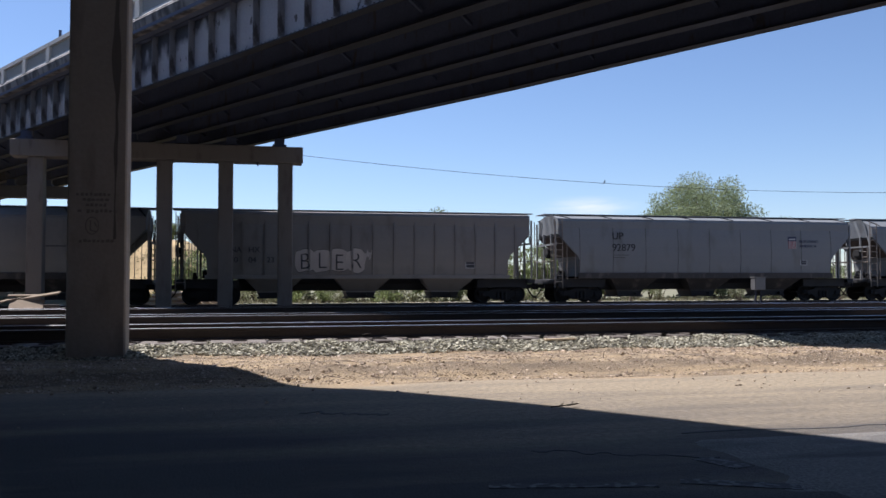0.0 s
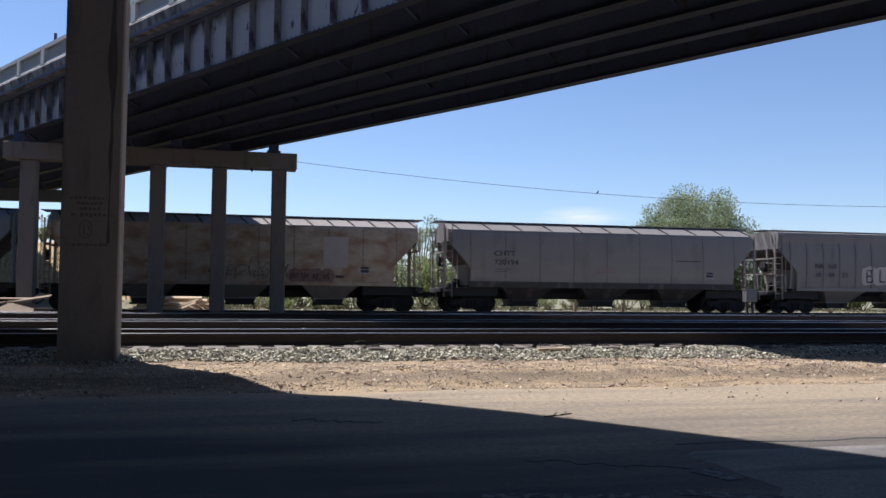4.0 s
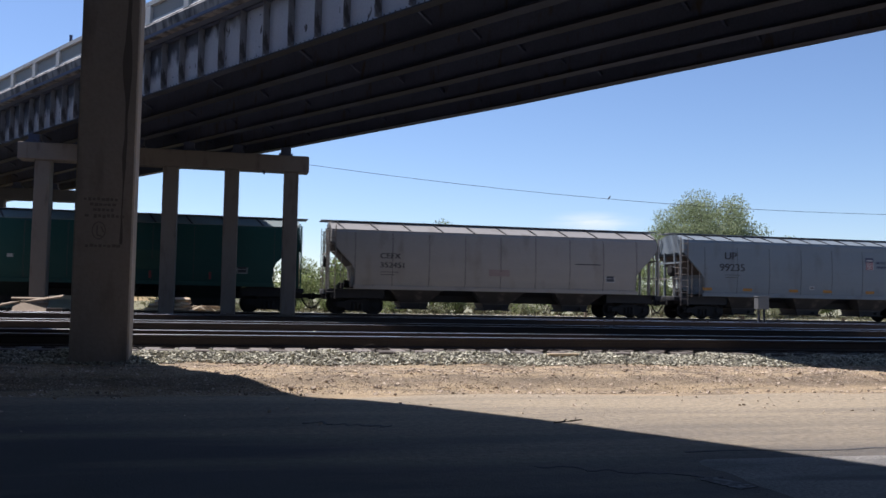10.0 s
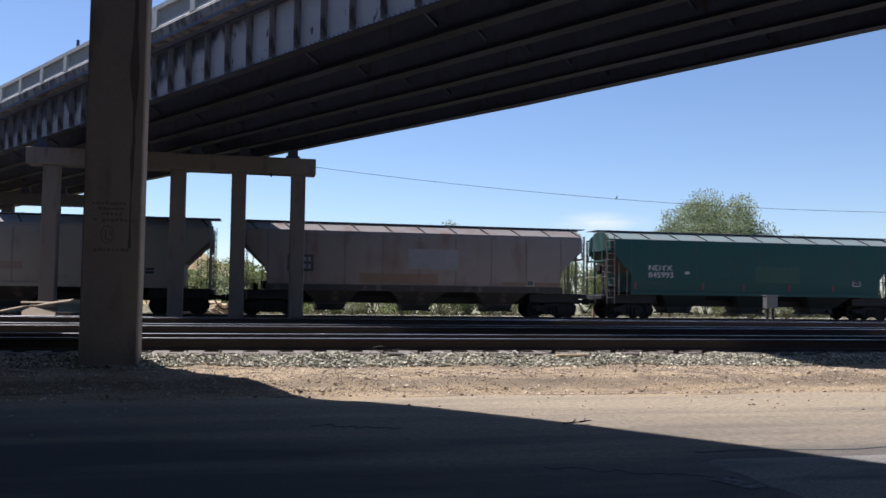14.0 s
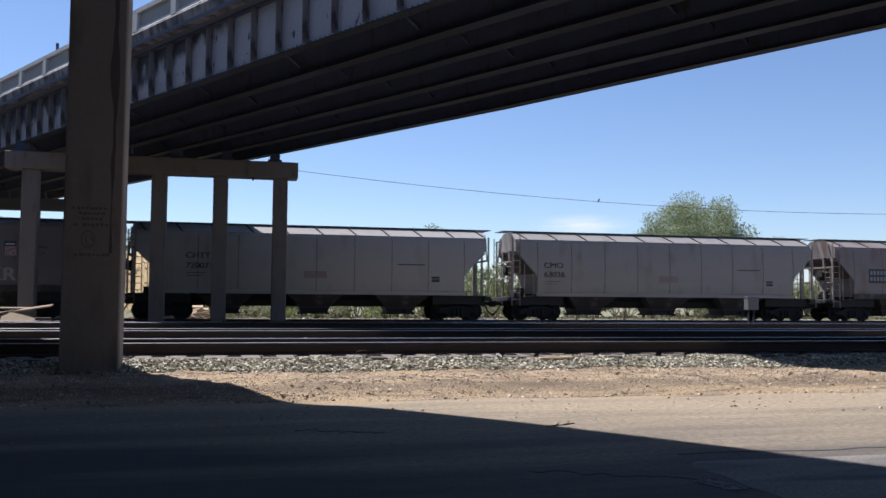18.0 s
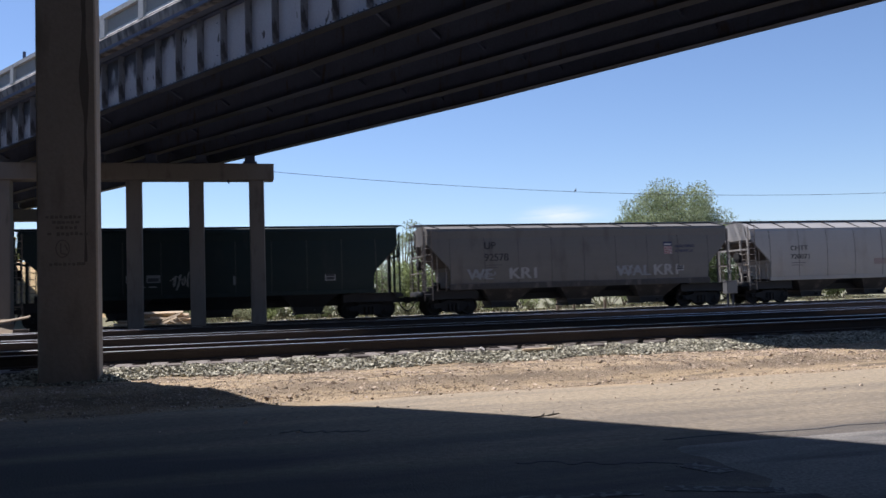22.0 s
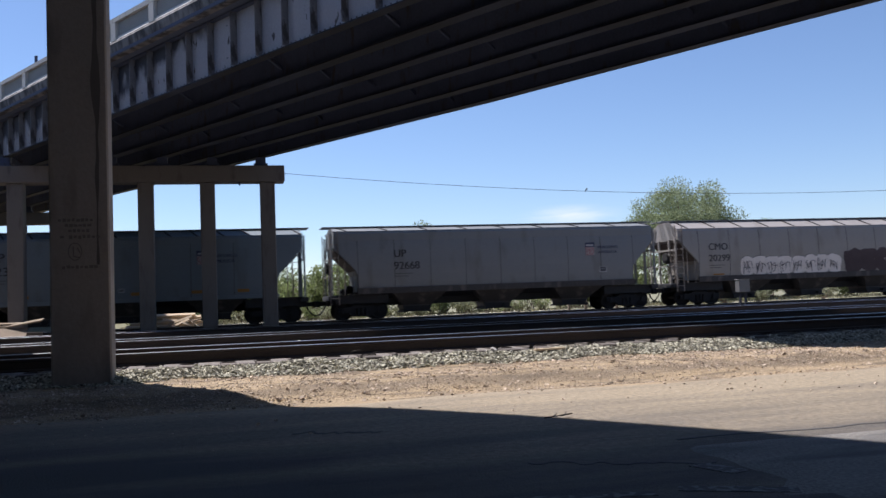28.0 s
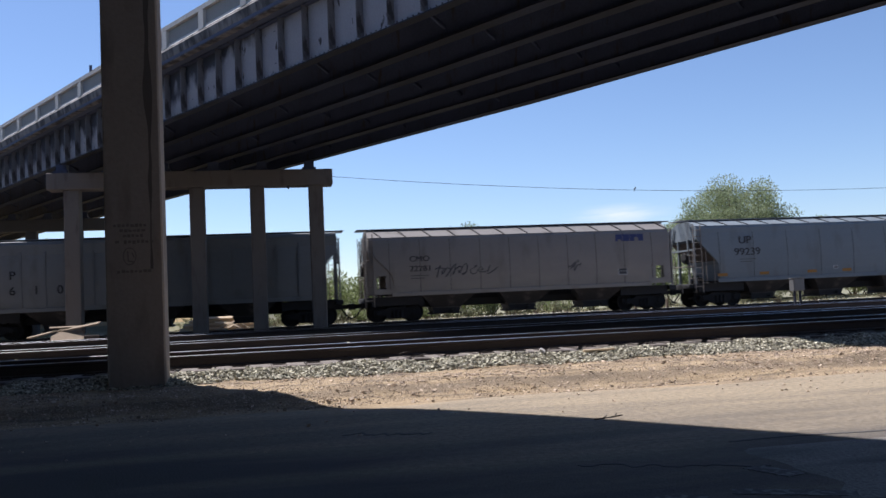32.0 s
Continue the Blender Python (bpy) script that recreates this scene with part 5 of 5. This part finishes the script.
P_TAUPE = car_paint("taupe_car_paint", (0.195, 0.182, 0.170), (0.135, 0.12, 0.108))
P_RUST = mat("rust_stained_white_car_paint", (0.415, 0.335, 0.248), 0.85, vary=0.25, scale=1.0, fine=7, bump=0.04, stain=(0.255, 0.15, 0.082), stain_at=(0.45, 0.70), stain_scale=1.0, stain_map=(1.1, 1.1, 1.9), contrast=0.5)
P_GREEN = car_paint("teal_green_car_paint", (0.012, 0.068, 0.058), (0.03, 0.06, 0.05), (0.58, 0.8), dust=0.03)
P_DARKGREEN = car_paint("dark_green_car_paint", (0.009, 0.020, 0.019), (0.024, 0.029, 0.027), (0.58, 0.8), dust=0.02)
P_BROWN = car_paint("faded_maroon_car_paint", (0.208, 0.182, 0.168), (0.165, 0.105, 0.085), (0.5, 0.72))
K_BLACK = plain("stencil_black", (0.022, 0.022, 0.026))
K_WHITE = plain("stencil_white", (0.42, 0.42, 0.41))
K_BLUE = plain("stencil_blue", (0.028, 0.035, 0.075))
K_RED = plain("stencil_red", (0.22, 0.045, 0.045))
K_INK = plain("thin_dark_spray", (0.075, 0.07, 0.072))
K_CHALK = plain("chalk_white_spray", (0.30, 0.285, 0.265))
K_ORANGE = plain("reflector_orange", (0.32, 0.15, 0.03))
K_DARK = plain("dark_panel_paint", (0.05, 0.05, 0.055))
K_PATCH = plain("patched_pale_paint", (0.22, 0.225, 0.23))
K_PINK = plain("chalky_spray_paint", (0.47, 0.415, 0.37))
K_WHITEWASH = plain("thick_white_spray", (0.68, 0.61, 0.55))
K_MAROON = plain("maroon_spray_paint", (0.052, 0.032, 0.034))
K_RUSTY = plain("rusty_orange_patch", (0.205, 0.135, 0.095))
K_FRAME = plain("stencil_pale_grey", (0.38, 0.38, 0.37))
K_FADED = plain("faded_paint_panel", (0.26, 0.195, 0.175))
SIDE = -1.608


def decal(name, car, x0, x1, z0, z1, material, label="", y=SIDE, at=None):
    y += 1.60 - side_y((z0 + z1) / 2 if at is None else at)
    return part(name, box(bmn(), x0, x1, y - 0.002, y + 0.002, z0, z1), material, car, label)


def follow(b, lift=0.012):
    """Lays flat spray paint onto the bulging side."""
    for v in b.verts:
        v.co.y += 1.60 - side_y(v.co.z) - lift
    return b


def mark(car, x, words, number, z, h, material, gap=0.55, h2=None, stretch=1.0, step=0.0):
    """Reporting mark above its number, and the small print under them as bars."""
    lettering(words, x, z, h, car, material, SIDE, stretch=stretch)
    lettering(number, x + step, z - gap, h2 or h, car, material, SIDE, stretch=stretch)
    for i in range(2):
        decal("small_print_bar", car, x + 0.05, x + 0.95 - 0.2 * i, z - gap - 0.235 - 0.13 * i, z - gap - 0.205 - 0.13 * i, K_INK)


def notice(car, x, z, w=0.5, h=0.36):
    """A framed stencil block whose small print is plain bars."""
    decal("notice_panel", car, x, x + w, z, z + h, K_FRAME, "white-framed black stencil block")
    decal("notice_field", car, x + 0.04, x + w - 0.04, z + 0.04, z + h * 0.52, K_DARK, "", SIDE - 0.006, z + h / 2)
    decal("notice_field", car, x + 0.04, x + w - 0.04, z + h * 0.58, z + h - 0.04, K_DARK, "", SIDE - 0.006, z + h / 2)


def shield(car, x, z):
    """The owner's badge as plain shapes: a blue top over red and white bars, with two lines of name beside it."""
    decal("badge_top", car, x, x + 0.52, z + 0.42, z + 0.66, K_BLUE, "blue badge field")
    decal("badge_strip", car, x + 0.06, x + 0.46, z + 0.48, z + 0.56, K_FRAME, "", SIDE - 0.006, z + 0.54)
    for i in range(6):
        decal("badge_bar", car, x + 0.03 + i * 0.08, x + 0.07 + i * 0.08, z, z + 0.42, K_RED)
        decal("badge_bar", car, x + 0.07 + i * 0.08, x + 0.105 + i * 0.08, z, z + 0.42, K_FRAME)
    for words, zz in (("BUILDING", z + 0.34), ("AMERICA", z + 0.08)):
        lettering(words, x + 0.68, zz, 0.15, car, K_BLUE, SIDE, "small blue slogan", stretch=1.25)


def reflectors(car, half, spots):
    for x in spots:
        decal("reflector", car, -half + x, -half + x + 0.55, 1.56, 1.72, K_ORANGE, "orange reflective strip")


def blob(cx, cz, w, h, seed, y, grow=0.0):
    b = bmn()
    k = 18
    pts = []
    for i in range(k):
        a = i * math.tau / k
        sq = 1 / max(abs(math.cos(a)), abs(math.sin(a))) ** 0.6
        r = sq * (0.5 + 0.10 * noise.noise((math.cos(a) * 1.6 + seed * 5.3, math.sin(a) * 1.6, seed)))
        pts.append(b.verts.new((cx + (w + grow) * r * math.cos(a), y, cz + (h + grow) * r * math.sin(a))))
    b.faces.new(pts)
    return b


def spray(car, x, z, w, h, n, fill, line, seed, label, words=""):
    """Spray-painted lettering that cannot be read: fat rounded blocks with dark strokes in them."""
    step = w / n
    for i in range(n):
        cx, sd = x + (i + 0.5) * step, seed + i * 1.7
        part("spray_outline", follow(blob(cx, z + h / 2, step * 1.10, h, sd, SIDE, 0.03)), line, car)
        if fill:
            part("spray_block", follow(blob(cx, z + h / 2, step * 1.14, h * 0.98, sd, SIDE - 0.003 - 0.0004 * i)), fill, car, label)
        if i < len(words):
            lettering(words[i], cx, z + h * (0.13 + 0.05 * math.sin(i * 2.4)), h * 0.74, car, line, SIDE + 1.60 - side_y(z + h * 0.4) - 0.035, "spray-painted letter", "CENTER", step / h * 1.15, 0.004, -0.018)
            continue
        scribble(car, cx - step * 0.30, z + h * 0.14, step * 0.55, h * 0.66, 2, line, seed * 7 + i, 0.032, 0.05, 0.03)
        scribble(car, cx - step * 0.42, z + h * 0.05, step * 0.16, h * 0.80, 1, line, seed * 11 + i, 0.026, 0.0, 0.03)


def scribble(car, x, z, w, h, loops, material, seed, thick=0.05, lean=0.3, lift=0.004):
    """A looping spray-paint scrawl that cannot be read, drawn as one ribbon."""
    r = random.Random(seed)
    ph = [r.uniform(0, 6.3) for _ in range(4)]
    k = loops * 12
    pts = []
    for i in range(k + 1):
        s = i / k
        a = s * loops * math.tau
        up = 0.5 + 0.40 * math.sin(a + ph[0]) * (0.75 + 0.4 * math.sin(a * 0.37 + ph[1])) + 0.14 * math.sin(a * 1.9 + ph[2])
        pts.append(Vector((x + w * s + w / loops * (0.42 * math.cos(a * 1.0 + ph[3]) + 0.2 * math.sin(a * 1.7)) + lean * h * (up - 0.5), SIDE - 0.002, z + h * up)))
    b = bmn()
    last = None
    for i, p in enumerate(pts):
        d = pts[min(k, i + 1)] - pts[max(0, i - 1)]
        n = Vector((-d.z, 0, d.x)).normalized() * thick * (0.5 + 0.18 * math.sin(i * 0.9 + ph[1]))
        up_off = Vector((0, -0.00002 * i, 0))
        row = (b.verts.new(p - n + up_off), b.verts.new(p + n + up_off))
        if last:
            b.faces.new((last[0], last[1], row[1], row[0]))
        last = row
    part("spray_scrawl", follow(b, lift), material, car)


def bubble_outline(car, cx, z, w, h, seed, material):
    """One hollow rounded letter, drawn as a thin wobbling line."""
    b = bmn()
    last, k = None, 22
    for i in range(k + 1):
        a = -0.5 + (math.pi + 1.0) * i / k
        wob = 1 + 0.16 * noise.noise((math.cos(a) * 1.5, seed * 3.7, math.sin(a) * 1.5))
        row = [b.verts.new((cx + (w / 2 + d) * wob * math.cos(a), SIDE - 0.002, z + h * 0.3 + (h * 0.7 + d) * wob * math.sin(a))) for d in (-0.014, 0.014)]
        if last:
            b.faces.new((last[0], last[1], row[1], row[0]))
        last = row
    part("spray_outline", follow(b, 0.004), material, car)


def union_car(number, extra=None, drop=0.0):
    def detail(car, half):
        mark(car, -half + 2.95, "UP", number, 3.28 - drop, 0.38, K_BLACK, 0.60, 0.38, 1.0)
        shield(car, half - 3.85, 2.85)
        notice(car, half - 3.1, 1.95, 0.42, 0.3)
        if extra:
            extra(car, half)
    return detail


def new_union_car(number):
    def detail(car, half):
        mark(car, -half + 2.35, "UP", number, 3.25, 0.40, K_BLACK, 0.62, 0.40, 1.1, -0.28)
        shield(car, half - 4.9, 2.9)
        notice(car, half - 8.4, 1.72, 0.28, 0.18)
        reflectors(car, half, (1.1, 3.5, 6.3, 8.4, 11.1, 13.2))
    return detail


def plain_car(words, number, x=2.4, z=2.85, h=0.27, gap=0.45, ink=None, at=2.9, extra=None, stretch=1.15, notice_z=1.85, faded=True):
    def detail(car, half):
        mark(car, -half + x, words, number, z, h, ink or K_BLACK, gap, h, stretch)
        notice(car, half - at, notice_z)
        if faded:
            decal("faded_panel", car, -half + 7.95, -half + 9.05, 2.02, 2.36, K_FADED)
            decal("faded_line", car, half - 4.6, half - 3.2, 2.72, 2.77, K_DARK)
        if extra:
            extra(car, half)
    return detail


def d_taupe(car, half):
    for k, (a, b2) in enumerate((("NA", "10"), ("HX", "04"), ("", "23"))):
        if a:
            lettering(a, -half + 2.25 + k * 0.85, 2.50, 0.27, car, K_DARK, -1.66)
        lettering(b2, -half + 2.25 + k * 0.85, 2.02, 0.27, car, K_DARK, -1.66)
    notice(car, half - 3.4, 1.75)


def d_bubble(car, half):
    d_taupe(car, half)
    spray(car, -half + 5.35, 1.56, 3.3, 1.12, 4, K_PINK, K_DARK, 3, "chalky white spray-painted block", "BLER")
    scribble(car, -half + 8.7, 2.2, 0.35, 0.45, 3, K_PINK, 41, 0.05)


def d_rust(car, half):
    x0 = -half
    decal("paint_patch", car, x0 + 2.0, x0 + 3.1, 2.47, 2.84, K_PATCH, "grey overpainted patch")
    decal("paint_patch", car, x0 + 2.0, x0 + 3.3, 1.88, 2.28, K_PATCH, "grey overpainted patch")
    decal("paint_patch", car, x0 + 12.5, x0 + 13.7, 2.12, 3.62, plain("pale_lilac_patch", (0.40, 0.355, 0.31)), "pale repainted patch")
    scribble(car, x0 + 7.15, 1.68, 0.5, 0.5, 5, K_INK, 11)
    for k in range(5):
        bubble_outline(car, x0 + 8.15 + k * 0.56, 1.54 + 0.09 * (k % 3), 0.42 + 0.13 * ((k * 2) % 3), 0.55 + 0.17 * ((k * 3 + 1) % 4) * 0.6, k * 1.9 + 2.3, K_INK)
        scribble(car, x0 + 8.0 + k * 0.56, 1.6, 0.25, 0.5, 2, K_INK, 80 + k, 0.02)
    scribble(car, x0 + 10.3, 1.75, 0.45, 0.45, 4, K_INK, 13)
    spray(car, x0 + 10.9, 1.40, 2.1, 0.62, 4, plain("dusty_maroon_spray", (0.24, 0.15, 0.125)), K_MAROON, 17, "maroon-edged dusty spray-painted block")
    decal("paint_patch", car, x0 + 13.1, x0 + 13.5, 1.62, 1.74, K_MAROON)


def d_green(car, half):
    for x in (1.35, 5.2, 7.6, 10.3, 13.0):
        decal("reflector", car, -half + x, -half + x + 0.1, 1.55, 2.0, K_RED, "dull red reflective strip")
    decal("paint_patch", car, -half + 8.3, -half + 11.0, 1.95, 2.85, plain("green_patch", (0.025, 0.075, 0.05)), "repainted green patch")
    decal("small_print_bar", car, -half + 4.2, -half + 4.45, 2.35, 2.5, K_WHITE)


def d_maroon(car, half):
    decal("number_panel", car, -half + 2.1, -half + 3.35, 2.15, 2.95, K_DARK, "dark number panel with worn pale marks")
    for r in range(2):
        for k in range(5):
            decal("worn_mark_bar", car, -half + 2.2 + k * 0.22, -half + 2.34 + k * 0.22, 2.28 + r * 0.34, 2.5 + r * 0.34, K_PATCH, "", SIDE - 0.004)
    decal("paint_patch", car, -half + 8.0, -half + 10.5, 2.35, 3.35, K_PATCH, "pale blue-grey repainted patch")
    decal("paint_patch", car, -half + 5.6, -half + 9.5, 1.65, 2.35, K_RUSTY, "dull orange patch")
    decal("paint_patch", car, half - 4.3, half - 1.2, 1.55, 1.85, K_RUSTY, "thin orange scrawl band")
    notice(car, half - 3.0, 1.6, 0.4, 0.28)


def d_krone(car, half):
    for x, words, m, high in ((2.05, "WE", K_PATCH, 0.56), (4.25, "KR1", K_CHALK, 0.62), (10.25, "WAL", K_PATCH, 0.58), (12.4, "KR1", K_CHALK, 0.60)):
        lettering(words, -half + x, 1.74, high, car, m, SIDE + 0.02, "sprayed pale letters", stretch=1.12, weight=0.05)
    scribble(car, -half + 2.3, 1.72, 1.2, 0.5, 3, K_PATCH, 61, 0.05)
    scribble(car, -half + 10.4, 1.74, 1.2, 0.5, 3, K_PATCH, 67, 0.05)


def d_darkgreen(car, half):
    for x in (4.6, 5.5):
        decal("notice_panel", car, -half + x, -half + x + 0.6, 2.0, 2.35, K_PATCH)
        decal("notice_field", car, -half + x + 0.05, -half + x + 0.55, 2.05, 2.22, K_DARK, "", SIDE - 0.004)
    for x in (4.7, 5.1, 5.6):
        decal("small_print_bar", car, -half + x, -half + x + 0.35, 1.78, 1.84, K_PATCH)
    scribble(car, -half + 6.6, 1.68, 0.8, 0.78, 4, K_CHALK, 21)
    decal("small_print_bar", car, -half + 9.4, -half + 9.5, 1.8, 2.4, K_PATCH)
    notice(car, half - 3.6, 1.9)


def d_throwup(car, half):
    spray(car, -half + 3.72, 1.46, 3.1, 1.1, 4, K_WHITEWASH, K_DARK, 5, "chalky pale spray-painted block")
    spray(car, -half + 6.9, 1.46, 3.05, 1.1, 4, K_WHITEWASH, K_DARK, 9, "chalky pale spray-painted block")
    spray(car, -half + 10.3, 1.50, 3.2, 1.3, 3, K_MAROON, K_MAROON, 13, "dark maroon spray-painted block")
    shield(car, half - 4.0, 3.1)
    decal("reflector", car, -half + 2.0, -half + 2.7, 1.58, 1.66, K_ORANGE, "orange reflective strip")


def d_logo(car, half):
    blue = plain("logo_blue", (0.030, 0.042, 0.13))
    for k in range(4):
        x = half - 2.95 + k * 0.385
        decal("logo_block", car, x, x + 0.36, 3.40, 3.93, blue, "blue block of the owner's logo")
        low, high = ((3.50, 3.68), (3.40, 3.52), (3.40, 3.78), (3.58, 3.75))[k]
        decal("logo_gap", car, x + (0.12, 0.12, 0.25, 0.0)[k], x + (0.27, 0.24, 0.36, 0.09)[k], low, high, P_DULL, "", SIDE - 0.004)
    # plates that close the ends down to the sill, each with a small opening
    for sx in (-1, 1):
        for y in (-1.52, 1.52):
            b = bmn()
            for x0, x1, z0, z1 in ((0.0, 0.36, 1.36, 3.55), (0.82, 1.22, 1.36, 2.5), (0.36, 0.82, 1.36, 1.62), (0.36, 0.82, 2.26, 3.1), (0.82, 1.0, 2.5, 2.6)):
                box(b, *sorted((sx * (half - x1), sx * (half - x0))), y - 0.012, y + 0.012, z0, z1)
            part("end_plate", b, P_DULL, car, "plate closing the car's end, with a small opening")
    scribble(car, -half + 3.3, 2.1, 1.6, 0.65, 6, K_DARK, 31)
    scribble(car, -half + 5.05, 2.15, 1.2, 0.5, 3, K_DARK, 32, 0.04)
    scribble(car, -half + 10.2, 2.15, 0.6, 0.55, 3, K_INK, 33)


def d_ribbed(car, half):
    for k, ch in enumerate("UP"):
        lettering(ch, -half + 1.35 + k * 1.02, 2.75, 0.40, car, K_BLACK, -1.66)
    for k, ch in enumerate("610"):
        lettering(ch, -half + 2.37 + k * 1.02, 2.05, 0.40, car, K_BLACK, -1.66)
    notice(car, -half + 7.6, 1.8, 0.35, 0.25)


LEFT_ENDS = (33.9, 15.22, -3.47, -22.15, -40.87, -58.36, -77.06, -95.77, -114.41, -133.14, -151.8, -170.23, -189.12, -207.91, -226.42, -244.22, -261.5, -280.2)
FLEET = (
    dict(paint=P_GREY, label="pale grey covered hopper car, first in view", detail=lambda c, h: None),
    dict(paint=P_GREY, label="pale grey covered hopper car with black lettering and a red-and-white badge", detail=union_car("92879"), eave=4.34, brackets=7, under=M_GRIME_SHADE),
    dict(paint=P_TAUPE, ribs=16, tall=True, rib=(0.045, 0.05), label="taupe ribbed covered hopper car with chalky white spray paint", detail=d_bubble, brackets=5, board=P_TAUPE, under=P_TAUPE),
    dict(paint=P_DULL, label="dull off-white covered hopper car with black lettering", detail=plain_car("CHTT", "720194"), under=M_GRIME_SHADE),
    dict(paint=P_RUST, roof=P_ROOF_PALE, roof_label="dusty grey-beige roof", label="rust-stained pale covered hopper car with scrawled tags", detail=plain_car("CMO", "200052", 1.85, 3.48, 0.29, 0.42, K_BLUE, extra=d_rust, faded=False), brackets=16, ribs=10, under=P_TAUPE),
    dict(paint=P_BLUEGREY, label="blue-grey covered hopper car with orange reflectors and a badge", detail=new_union_car("99235"), ribs=8, brackets=13, eave=4.24),
    dict(paint=P_WHITE, label="dusty off-white covered hopper car with faded lettering", detail=plain_car("CEFX", "352451", 2.4, 2.77, 0.27, 0.45)),
    dict(paint=P_GREEN, roof=P_ROOF_GREEN, roof_label="dusty faded green roof", label="teal green covered hopper car with white lettering", detail=plain_car("NDYX", "845993", 2.1, 2.52, 0.30, 0.37, K_WHITE, extra=d_green, faded=False), under=P_DARKGREEN),
    dict(paint=P_BROWN, label="faded maroon covered hopper car with repainted patches", detail=d_maroon, under=M_GRIME_SHADE),
    dict(paint=P_WHITE, label="dusty off-white covered hopper car with bold black lettering", detail=plain_car("CMO", "63036", 1.5, 2.70, 0.29, 0.47)),
    dict(paint=P_CLEAN, label="clean off-white covered hopper car with black lettering", detail=plain_car("CHTT", "720071", 2.45, 2.9, 0.27, 0.48)),
    dict(paint=P_GREY2, label="grey covered hopper car with white spray paint and a badge", detail=union_car("92578", d_krone), eave=4.34, brackets=8, under=M_GRIME_SHADE),
    dict(paint=P_DARKGREEN, label="dark green covered hopper car with small white panels", detail=d_darkgreen, ribs=10, tall=True, brackets=5, board=P_DARKGREEN, under=M_BLACK),
    dict(paint=P_WHITE, roof=P_ROOF_PALE, roof_label="dusty grey-beige roof", label="pale covered hopper car with large pale and maroon spray paint", detail=plain_car("CMO", "20299", 1.75, 2.95, 0.37, 0.62, extra=d_throwup, stretch=1.0, faded=False), under=M_GRIME_SHADE),
    dict(paint=P_GREY, label="pale grey covered hopper car with a badge and small notice", detail=union_car("92668", drop=0.26), eave=4.34, brackets=8, under=M_GRIME_SHADE),
    dict(paint=P_BLUEGREY, label="blue-grey covered hopper car with orange reflective strips and a badge", detail=new_union_car("99239"), ribs=8, brackets=13, eave=4.24),
    dict(paint=P_DULL, label="off-white covered hopper car with a blue logo and dark tags", detail=plain_car("CMO", "22281", 2.0, 2.92, 0.28, 0.48, extra=d_logo, faded=False), ribs=10, brackets=12),
    dict(paint=P_GREY, ribs=16, tall=True, rib=(0.045, 0.05), label="pale grey ribbed covered hopper car with large spaced lettering", detail=d_ribbed, brackets=5),
)
for k, spec in enumerate(FLEET):
    spec["ends"] = (LEFT_ENDS[k], 52.4 if k == 0 else LEFT_ENDS[k - 1])
    hopper_car(spec)


# ---- what moves ----
def motions():
    marks = [i * 2.0 for i in range(17)]
    for car, u in CARS:
        walk(car, [(t, pose(u + speed_shift(t), TRAIN_Y, RAIL_TOP)) for t in marks])
    ticks = [i / 15 for i in range(481)]
    turns = [math.degrees(speed_shift(t) / WHEEL_R) for t in ticks]
    for w in WHEELS:
        x, y, z = w.location
        walk(w, [(t, pose(x, y, z, 0, a, 0)) for t, a in zip(ticks, turns)])


motions()
